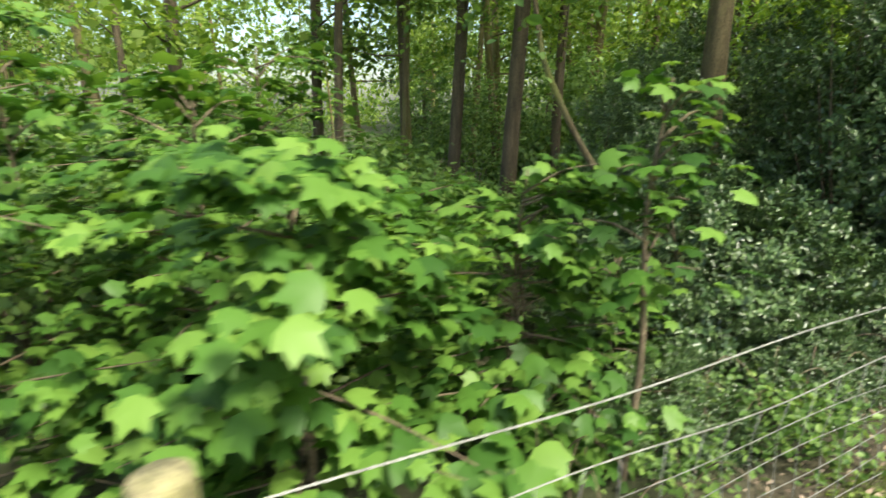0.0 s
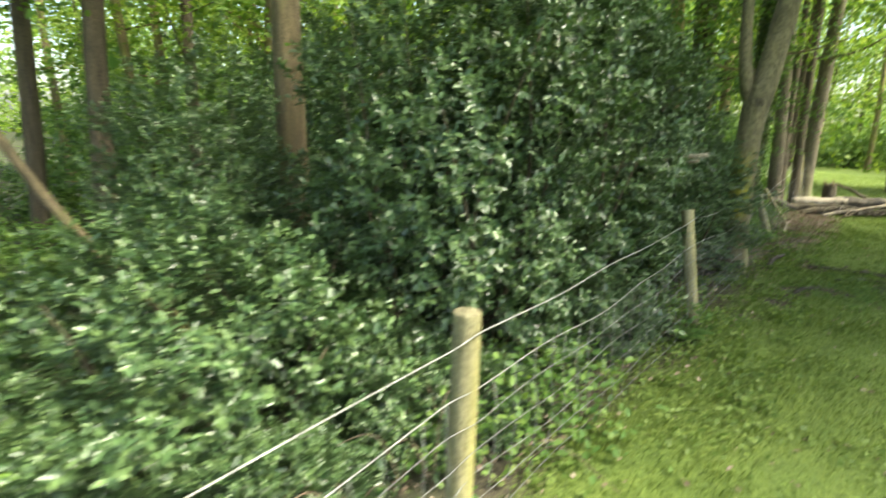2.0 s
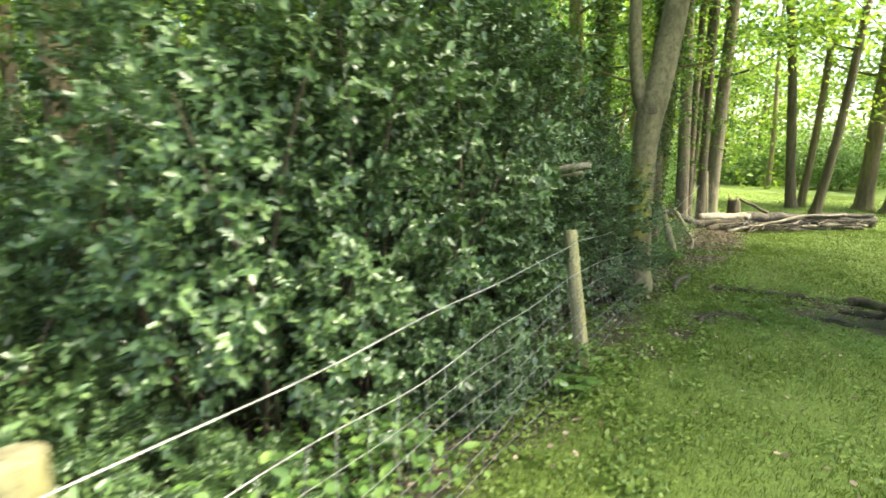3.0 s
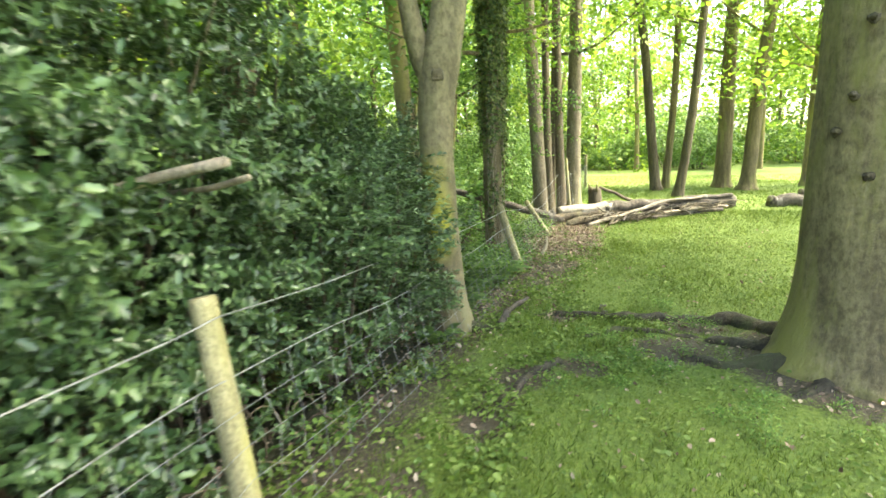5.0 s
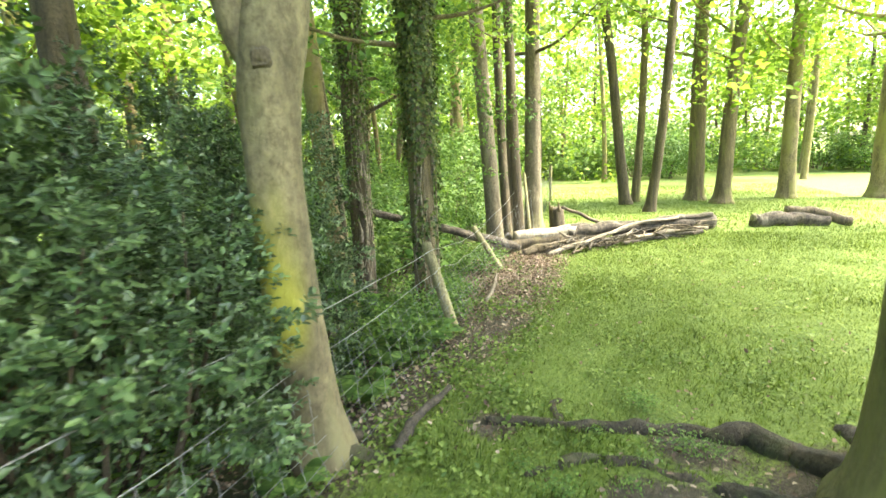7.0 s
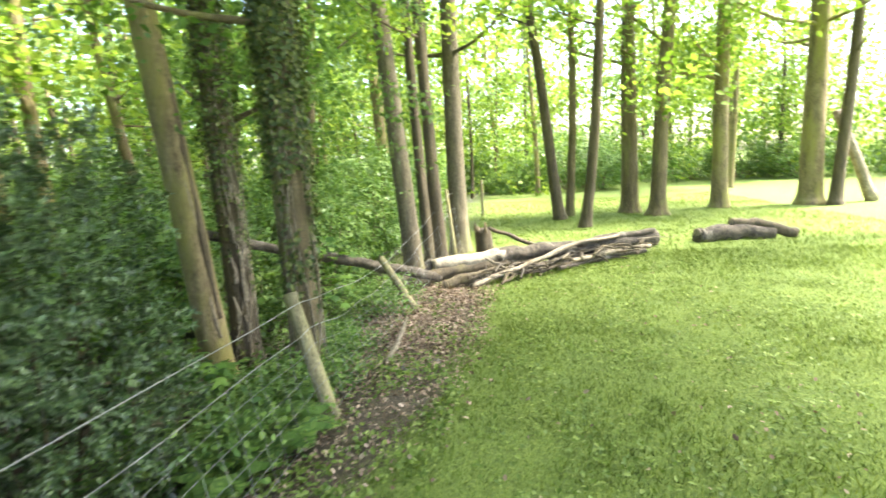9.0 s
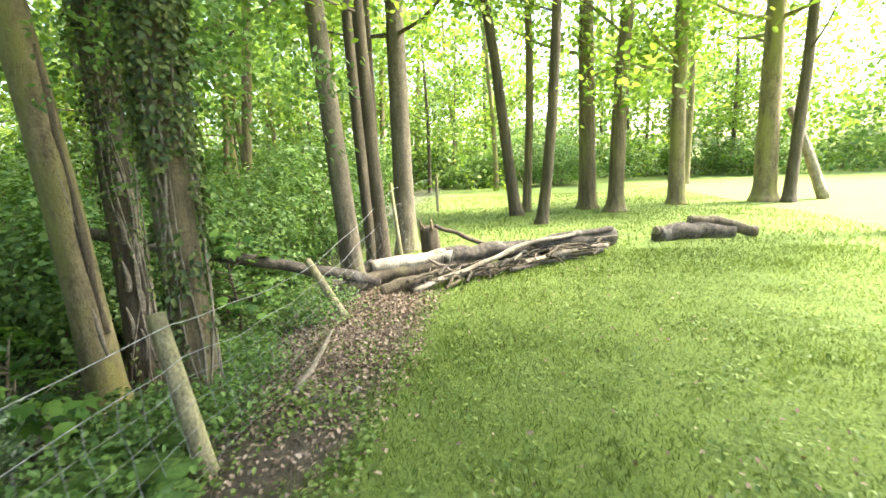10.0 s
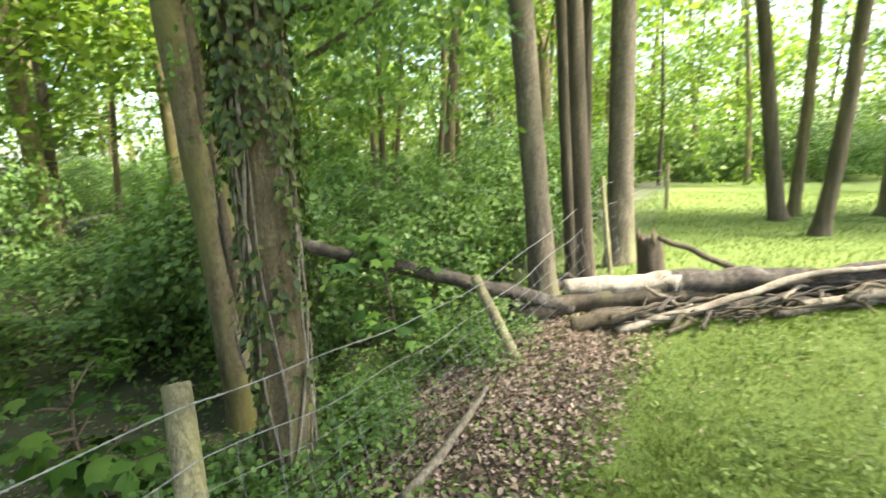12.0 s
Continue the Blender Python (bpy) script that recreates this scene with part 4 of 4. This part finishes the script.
for i in range(26):
    s, d = rs.uniform(-14, 26), rs.uniform(-26, -8.5)
    x, y = plan(s, d)
    k = rs.uniform(0.9, 1.7)
    copy_thing(shrubs[i % 3], pose(x, y, ground_z(x, y), 0, 0, rs.uniform(0, 360)) @ Matrix.Diagonal((k, k, k * rs.uniform(0.6, 1.1), 1)))

for i, (s, d) in enumerate(((5.2, -8.0), (6.7, -8.6), (8.0, -7.9), (9.3, -8.8), (7.4, -10.0), (10.6, -9.4), (4.0, -9.0))):
    x, y = plan(s, d)
    copy_thing(shrubs[i % 3], pose(x, y, ground_z(x, y), 0, 0, rs.uniform(0, 360)) @ Matrix.Diagonal((1.25, 1.25, 1.6, 1)))

# dark shrubs along the far side of the lawn
for i in range(20):
    a = radians(rs.uniform(8, 66))
    dist = rs.uniform(29, 44)
    x, y = 6 + dist * math.cos(a), 4 + dist * math.sin(a)
    k = rs.uniform(1.0, 1.7)
    copy_thing(shrubs[i % 3], pose(x, y, ground_z(x, y), 0, 0, rs.uniform(0, 360)) @ Matrix.Diagonal((k, k, k * rs.uniform(0.6, 1.0), 1)))

# distant wood closing the view, with gaps to the sky
rg = np.random.default_rng(91)
n = 130000
ang, dist = np.radians(rg.uniform(-50, 175, n)), rg.uniform(42, 60, n)
hz = rg.uniform(0, 1, n) ** 1.2 * 15
pos = np.stack([6 + dist * np.cos(ang), 4 + dist * np.sin(ang), hz], axis=1)
gap = np.array([noise.noise((p[0] * 0.22, p[1] * 0.22, p[2] * 0.35)) for p in pos])
pos = pos[gap > -0.06 + 0.03 * (pos[:, 2] - 6) + 0.13 * (np.degrees(ang) < 36) + 0.1 * (np.degrees(ang) > 75)]
tagged(leaves("far_woods", KITE, pos, turns(rg, len(pos), up=0.5), rg.uniform(0.3, 0.62, len(pos)), CANOPY), "light green foliage of the distant wood", "woods", kind="stuff")

for name, mat, lo, hi, count, zmax, lab in (("far_undergrowth", UNDER, 29, 44, 40000, 3.2, "green shrubby edge of the wood beyond the lawn"),
                                             ("far_boughs", CANOPY, 27, 44, 64000, 11.0, "light green boughs of the trees beyond the lawn")):
    ang, dist = np.radians(rg.uniform(-12, 84, count)), rg.uniform(lo, hi, count)
    dist = np.where(np.degrees(ang) < 36, 33 + (dist - lo) * 0.7, dist)
    hz = 0.1 + rg.uniform(0, 1, count) ** 1.3 * zmax
    pos = np.stack([6 + dist * np.cos(ang), 4 + dist * np.sin(ang), hz], axis=1)
    gap = np.array([noise.noise((q[0] * 0.45, q[1] * 0.45, q[2] * 0.6 + zmax)) for q in pos])
    keep = gap > -0.05 + 0.035 * (hz - 0.5 * zmax) + 0.08 * (np.degrees(ang) < 30)
    pos = pos[keep]
    pos[:, 2] += np.array([ground_z(q[0], q[1]) for q in pos])
    tagged(leaves(name, KITE, pos, turns(rg, len(pos), up=0.7), rg.uniform(0.16, 0.32, len(pos)), mat), lab, "foliage", kind="stuff")

# ---- fallen wood ----


def log(points, label, bark=LOG_BARK, name="log", category="log", sides=16, rough=0.16, ends=True, ground=True):
    """A lying log with pale sawn or broken ends; heights are above the ground."""
    p = [(x, y, z + (ground_z(x, y) if ground else 0), r) for x, y, z, r in points]
    o = Vector(p[0][:3])
    t = thing(name, o, label, category, "fallen wood")
    q = [(x - o.x, y - o.y, z - o.z, r) for x, y, z, r in p]
    c = spline(q, 5)
    for k in range(1, len(c) - 1):
        w = 0.36 * c[k, 3] + 0.018
        c[k, :3] += [w * noise.noise((k * 0.5 + points[0][0] * 9, 3.3 * m, points[0][1])) for m in range(3)]
        c[k, 3] *= 1 + 0.2 * noise.noise((k * 0.7, points[0][0] * 5, points[0][1] * 5))
    v, f = tube(c.tolist(), sides=sides, steps=2, rough=rough, seed=points[0][0])
    mesh_object("bark", v, f, bark, t)
    if ends:
        for a, b in ((q[0], q[1]), (q[-1], q[-2])):
            d = (Vector(a[:3]) - Vector(b[:3])).normalized()
            e = Vector(a[:3])
            v, f = tube([(*(e - d * 0.01), a[3] * 0.9), (*(e + d * 0.006), a[3] * 0.86)], sides=sides, steps=1, rough=0.08)
            mesh_object("cut_end", v, f, BARE_WOOD, t, "pale end wood")
    return t


log(((13.2, 9.6, 0.25, 0.085), (13.7, 9.37, 0.24, 0.11), (14.1, 9.18, 0.23, 0.115)), "pale barkless end of a fallen trunk", PALE_WOOD, rough=0.32)
log(((13.98, 9.24, 0.23, 0.115), (14.6, 8.98, 0.21, 0.12), (15.5, 8.62, 0.17, 0.12), (16.55, 8.34, 0.14, 0.125)), "long fallen trunk with rough dark bark", rough=0.3)
log(((10.25, 10.15, 1.1, 0.045), (11.67, 9.82, 0.64, 0.06), (12.5, 9.65, 0.36, 0.068), (13.2, 9.5, 0.12, 0.072)), "fallen trunk leaning across the broken fence", ground=False)
log(((12.7, 9.75, 0.1, 0.1), (13.5, 9.45, 0.1, 0.12), (14.5, 9.05, 0.09, 0.11)), "dark mossy log under the pile", DARK_BARK)
log(((13.25, 9.25, 0.06, 0.055), (14.0, 8.95, 0.07, 0.065), (15.0, 8.6, 0.06, 0.05)), "rotten log at the front of the pile")
log(((12.95, 9.1, 0.06, 0.06), (13.2, 9.0, 0.1, 0.065), (13.5, 8.92, 0.13, 0.05)), "short broken log at the end of the pile", DARK_BARK, rough=0.4)
log(((14.7, 8.5, 0.1, 0.03), (15.4, 8.3, 0.11, 0.034), (16.15, 8.16, 0.09, 0.028)), "long weathered branch along the front of the pile", BARE_WOOD, rough=0.3)
log(((13.22, 8.88, 0.03, 0.034), (14.05, 8.72, 0.17, 0.033), (14.8, 8.6, 0.28, 0.03), (15.7, 8.4, 0.3, 0.022)), "weathered bare pole resting on the pile", BARE_WOOD, sides=10)
log(((13.0, 10.25, 0.12, 0.08), (13.45, 10.4, 0.16, 0.085), (13.85, 10.55, 0.14, 0.075)), "short pale log behind the pile")
log(((14.5, 8.55, 0.05, 0.038), (15.2, 8.38, 0.06, 0.042), (16.0, 8.16, 0.05, 0.036)), "weathered branch along the pile")
log(((15.0, 8.62, 0.28, 0.042), (15.7, 8.45, 0.28, 0.045), (16.45, 8.28, 0.27, 0.042)), "weathered branch on top of the pile")
rl = random.Random(31)
for i in range(70):
    u = rl.random() ** 1.2
    cx, cy = 13.4 + 2.9 * u, 9.0 - 0.9 * u + rl.uniform(-0.2, 0.14)
    ln, a = rl.uniform(0.1, 0.42), rl.gauss(-0.33, 0.7)
    z0, r = rl.uniform(0.03, 0.17), rl.uniform(0.006, 0.022)
    bark = BARE_WOOD if rl.random() < 0.2 else LOG_BARK if rl.random() < 0.5 else DARK_BARK
    log(((cx - ln * math.cos(a), cy - ln * math.sin(a), z0, r), (cx, cy, z0 + rl.uniform(0, 0.08), r * 0.9), (cx + ln * math.cos(a), cy + ln * math.sin(a), z0 + rl.uniform(-0.04, 0.12), r * 0.5)),
        "thin broken branch in the log pile", bark, "branch", "branch", 8, 0.2, False)
log(((14.0, 8.95, 0.06, 0.022), (13.8, 8.98, 0.2, 0.02), (13.6, 9.02, 0.32, 0.014)), "short pale stick propped on the pile", BARE_WOOD, "branch", "branch", 8, 0.2, False)
log(((14.9, 9.3, 0.22, 0.032), (14.55, 9.42, 0.42, 0.03), (14.2, 9.55, 0.6, 0.026)), "dark branch jutting up behind the pile", DARK_BARK, "branch", "branch", 8, 0.15, False)
log(((11.1, 7.58, 0.03, 0.026), (11.5, 7.95, 0.06, 0.022), (11.85, 8.35, 0.1, 0.013)), "pale bare stick on the leaf litter", BARE_WOOD, "branch", "branch", 8, 0.2, False)
log(((8.95, 5.55, 0.03, 0.035), (9.2, 5.75, 0.06, 0.03), (9.6, 6.0, 0.04, 0.02)), "grey branch lying by the forked beech", LOG_BARK, "branch", "branch", 8, 0.25, False)
log(((17.3, 8.02, 0.12, 0.12), (17.8, 7.7, 0.12, 0.125), (18.35, 7.3, 0.12, 0.115)), "short fallen log lying on the lawn")
log(((17.85, 7.75, 0.27, 0.07), (18.2, 7.45, 0.24, 0.09), (18.6, 7.05, 0.1, 0.085)), "broken log resting on another log", DARK_BARK)
v, f = tube([(9.55, 8.02, -0.5, 0.03), (9.15, 8.15, 0.5, 0.028), (8.75, 8.2, 1.3, 0.024), (8.3, 8.3, 2.3, 0.015)], sides=8, steps=5, rough=0.2)
tagged(mesh_object("leaning_stem", v, f, DARK_BARK), "thin dark dead stem leaning in the wood", "branch")
st = thing("stump", (14.35, 9.8, ground_z(14.35, 9.8)), "broken jagged tree stump behind the log pile", "stump")
v, f = tube([(0, 0, -0.1, 0.2), (0, 0, 0.1, 0.15), (-0.02, 0, 0.35, 0.13), (-0.05, 0.01, 0.55, 0.115)], sides=14, steps=4, rough=0.2)
mesh_object("trunk", v, f, DARK_BARK, st)
v, f = tubes([[(-0.05 + 0.09 * math.cos(a), 0.09 * math.sin(a), 0.5, 0.03), (-0.06 + 0.1 * math.cos(a), 0.1 * math.sin(a), 0.62 + 0.05 * math.sin(3 * a), 0.008)] for a in (0.2, 1.3, 2.4, 3.3, 4.5, 5.5)], sides=6, steps=2, rough=0.3)
mesh_object("broken_rim", v, f, ROUGH_BARK, st, "splintered rim")
rb = random.Random(41)
for i, (x, y, r) in enumerate(((11.15, 7.35, 0.055), (10.9, 7.2, 0.035), (11.4, 7.3, 0.04), (9.7, 6.3, 0.04), (12.0, 8.2, 0.04))):
    bm = bmesh.new()
    bmesh.ops.create_icosphere(bm, subdivisions=3, radius=r)
    for q in bm.verts:
        q.co *= 1 + 0.3 * noise.noise(q.co * 14 + Vector((i, 0, 0)))
        q.co.z *= 0.5
    me = bpy.data.meshes.new("stone")
    bm.to_mesh(me)
    bm.free()
    me.materials.append(STONE)
    ob = new("stone", me)
    ob.location = (x, y, ground_z(x, y) + r * 0.25)
    tagged(ob, "small pale stone lying in the leaf litter", "stone", "stones")

# ---- low plants by the fence ----


def fern(x, y, fronds, length, seed, label="fresh green fern at the foot of the fence"):
    rg = np.random.default_rng(seed)
    t = thing("fern", (x, y, ground_z(x, y)), label, "fern", "ferns")
    for k in range(fronds):
        a = 2 * math.pi * k / fronds + rg.uniform(-0.3, 0.3)
        ln = length * rg.uniform(0.7, 1.1)
        c = spline([(0, 0, 0), (0.35 * ln * math.cos(a), 0.35 * ln * math.sin(a), 0.55 * ln), (0.9 * ln * math.cos(a), 0.9 * ln * math.sin(a), 0.5 * ln)], 12)
        pos, rot, size = [], [], []
        for i, q in enumerate(c[3:]):
            w = 0.3 * ln * math.sin(math.pi * (0.12 + 0.86 * (i + 1) / len(c[3:]))) + 0.01
            for sgn in (-1, 1):
                tip = np.array([-math.sin(a) * sgn + 0.35 * math.cos(a), math.cos(a) * sgn + 0.35 * math.sin(a), -0.15])
                tip /= np.linalg.norm(tip)
                nn = np.array([0, 0, 1.0]) - tip * tip[2]
                nn /= np.linalg.norm(nn)
                pos.append(q)
                rot.append(np.stack([np.cross(tip, nn), tip, nn], axis=1))
                size.append(w)
        leaves("frond", KITE, np.array(pos), np.array(rot), np.array(size), UNDER, t)
    return t


for i, (s, d, ln) in enumerate(((7.9, 0.0, 0.42), (7.55, -0.15, 0.35), (2.95, 0.2, 0.2), (6.9, -0.1, 0.3), (8.3, -0.25, 0.4), (5.9, -0.05, 0.28))):
    fern(*plan(s, d), 8, ln, 100 + i)
rg = np.random.default_rng(7)


def low_plant(x, y, h, n, size, seed, label="low leafy green plant at the foot of the fence"):
    rg = np.random.default_rng(seed)
    t = thing("low_plant", (x, y, ground_z(x, y)), label, "plant", "low plants by the fence")
    pos = np.stack([rg.normal(size=n) * 0.16, rg.normal(size=n) * 0.16, h * rg.random(n) ** 0.7 + 0.02], axis=1)
    leaves("foliage", OVAL, pos, turns(rg, n, up=1.1), size * rg.uniform(0.6, 1.2, n), UNDER, t)
    v, f = tube([(0, 0, -0.03, 0.004), (0.02, 0.01, h * 0.5, 0.003), (0.05, -0.02, h * 0.9, 0.002)], sides=4, steps=2)
    mesh_object("stem", v, f, TWIG, t)
    return t


plants = [low_plant(*plan(3.3, 0.1), 0.26, 150, 0.058, 1), low_plant(*plan(8.6, -0.35), 0.36, 260, 0.05, 2), low_plant(*plan(1.0, 0.12), 0.2, 90, 0.06, 3)]
for i in range(120):
    s = rs.uniform(-2.5, 12.5)
    d = -abs(rs.gauss(0, 0.55)) + 0.12 if i % 3 else rs.uniform(-4.5, -0.8)
    if s > 6:
        d -= 0.1
    elif i % 2:
        continue
    x, y = plan(s, d)
    if min((x - q[0].x) ** 2 + (y - q[0].y) ** 2 for q in POST_ENDS) < 0.16:
        continue
    k = rs.uniform(0.6, 1.35) if s < 6 else rs.uniform(0.4, 0.7)
    copy_thing(plants[i % 3], pose(x, y, ground_z(x, y), 0, 0, rs.uniform(0, 360)) @ Matrix.Diagonal((k, k, k, 1)))

for i in range(34):
    a, rr = rs.uniform(1.5, 4.2), rs.uniform(0.75, 2.0)
    x, y = BIG_BEECH[0] + rr * math.cos(a), BIG_BEECH[1] + rr * math.sin(a)
    k = rs.uniform(0.22, 0.42)
    copy_thing(plants[i % 3], pose(x, y, ground_z(x, y), 0, 0, rs.uniform(0, 360)) @ Matrix.Diagonal((k, k, k * 0.8, 1)))
for i in range(60):
    s, d = rs.uniform(7.6, 11.3), rs.uniform(-1.0, -0.12)
    x, y = plan(s, d)
    k = rs.uniform(0.5, 1.1)
    copy_thing(plants[1], pose(x, y, ground_z(x, y), 0, 0, rs.uniform(0, 360)) @ Matrix.Diagonal((k, k, k, 1)))

# ---- tangles of dry stems under the hedge ----
rt = random.Random(53)
for i in range(9):
    s0, d0 = -2.4 + 0.95 * i, rt.uniform(-0.75, -0.4)
    x, y = plan(s0, d0)
    t = thing("bramble", (x, y, ground_z(x, y)), "tangle of dry bramble stems under the hedge", "bramble", "brambles under the hedge")
    for k in range(13):
        a, ln, h = rt.uniform(0, 6.28), rt.uniform(0.25, 0.6), rt.uniform(0.15, 0.5)
        bx, by = rt.uniform(-0.4, 0.4), rt.uniform(-0.25, 0.25)
        v, f = tube([(bx, by, -0.03, 0.005), (bx + 0.4 * ln * math.cos(a), by + 0.4 * ln * math.sin(a), h, 0.004), (bx + ln * math.cos(a), by + ln * math.sin(a), h * rt.uniform(0.3, 1.1), 0.002)], sides=5, steps=5, rough=0.2)
        mesh_object("stem", v, f, TWIG, t)

# ---- grass, weeds and fallen leaves ----
rg = np.random.default_rng(19)


def spread(n, s_range, d_range, power, keep):
    s = rg.uniform(*s_range, n)
    d = d_range[0] + (d_range[1] - d_range[0]) * rg.random(n) ** power
    out = []
    for a, b in zip(s, d):
        x, y = plan(a, b)
        if rg.random() < keep(x, y):
            out.append((x, y, ground_z(x, y)))
    return np.array(out)


def grassy(x, y):
    clump = 0.5 + 0.5 * noise.noise((x * 2.7, y * 2.7, 9.0))
    return max(0.02, (1 - 1.1 * soil_amount(x, y)) * (0.55 + 0.6 * clump))


pos = spread(300000, (-1.5, 13.5), (0.0, 6.5), 1.5, grassy)
tip = rg.normal(size=(len(pos), 3)) * 0.45 + (0, 0, 1)
tip /= np.linalg.norm(tip, axis=1)[:, None]
nr = rg.normal(size=(len(pos), 3))
nr -= tip * np.sum(nr * tip, axis=1)[:, None]
nr /= np.linalg.norm(nr, axis=1)[:, None]
tall = np.array([0.5 + 0.5 * (0.6 * noise.noise((p[0] * 0.9, p[1] * 0.9, 2.0)) + 0.4 * noise.noise((p[0] * 3.5, p[1] * 3.5, 2.0))) for p in pos])
tagged(leaves("grass", BLADE, pos, np.stack([np.cross(tip, nr), tip, nr], axis=2), (0.016 + 0.058 * tall ** 1.7) * rg.uniform(0.6, 1.3, len(pos)), GRASS), "short bright green lawn grass", "grass", kind="stuff")
pos = spread(60000, (12.0, 27), (-1.4, 8.0), 1.0, grassy)
tip = rg.normal(size=(len(pos), 3)) * 0.45 + (0, 0, 1)
tip /= np.linalg.norm(tip, axis=1)[:, None]
nr = rg.normal(size=(len(pos), 3))
nr -= tip * np.sum(nr * tip, axis=1)[:, None]
nr /= np.linalg.norm(nr, axis=1)[:, None]
tagged(leaves("grass", BLADE, pos, np.stack([np.cross(tip, nr), tip, nr], axis=2), 0.06 * rg.uniform(0.6, 1.3, len(pos)), GRASS), "bright green grass beyond the log pile", "grass", kind="stuff")
pos = spread(52000, (-1.5, 13), (-0.1, 5.0), 1.5, lambda x, y: (0.9 - 0.5 * soil_amount(x, y)) * step(-0.25, 0.35, noise.noise((x * 1.9, y * 1.9, 4.0))))
pos[:, 2] += 0.014 + 0.03 * rg.random(len(pos))
tagged(leaves("clover", OVAL, pos, turns(rg, len(pos), up=1.6), 0.03 * rg.uniform(0.6, 1.5, len(pos)), WEED), "small weed leaves among the grass", "weeds", kind="stuff")

pos = spread(24000, (2.0, 12.4), (-0.35, 0.95), 1.0, lambda x, y: (1 - 0.75 * step(8.6, 10.2, along(x, y)[0])) * step(-0.2, 0.3, noise.noise((x * 2.4, y * 2.4, 8.0))))
pos[:, 2] += 0.012 + 0.045 * rg.random(len(pos))
tagged(leaves("weeds", OVAL, pos, turns(rg, len(pos), up=1.1), 0.034 * rg.uniform(0.5, 1.5, len(pos)), WEED), "tufts of small weeds on the earth beside the fence", "weeds", kind="stuff")


def littered(x, y):
    s, d = along(x, y)
    return soil_amount(x, y) * (0.12 + 0.85 * step(8.4, 10.4, s))


pos = spread(60000, (6.0, 12.6), (-0.9, 1.0), 1.0, littered)
pos[:, 2] += 0.006 + 0.03 * rg.random(len(pos))
tagged(leaves("leaf_litter", OVAL, pos, turns(rg, len(pos), up=0.9), 0.03 * rg.uniform(0.4, 1.5, len(pos)), LITTER), "brown dead leaves covering the earth by the fence", "leaf litter", kind="stuff")
pos = spread(34000, (-2.0, 12.6), (-3.5, 3.4), 0.8, lambda x, y: 0.03 + 0.55 * soil_amount(x, y))
pos[:, 2] += 0.008 + 0.02 * rg.random(len(pos))
tagged(leaves("leaf_litter", OVAL, pos, turns(rg, len(pos), up=1.3), 0.036 * rg.uniform(0.5, 1.3, len(pos)), LITTER), "scattered dead leaves and bits of twig", "leaf litter", kind="stuff")
pos = spread(16000, (-9, 14), (-9.0, -0.5), 1.0, lambda x, y: 0.6 + 0.4 * noise.noise((x, y, 0)))
pos[:, 2] += 0.03 + 0.16 * rg.random(len(pos))
tagged(leaves("woodland_plants", OVAL, pos, turns(rg, len(pos), up=1.2), 0.085 * rg.uniform(0.5, 1.3, len(pos)), UNDER), "low green plants covering the woodland floor", "undergrowth", kind="stuff")
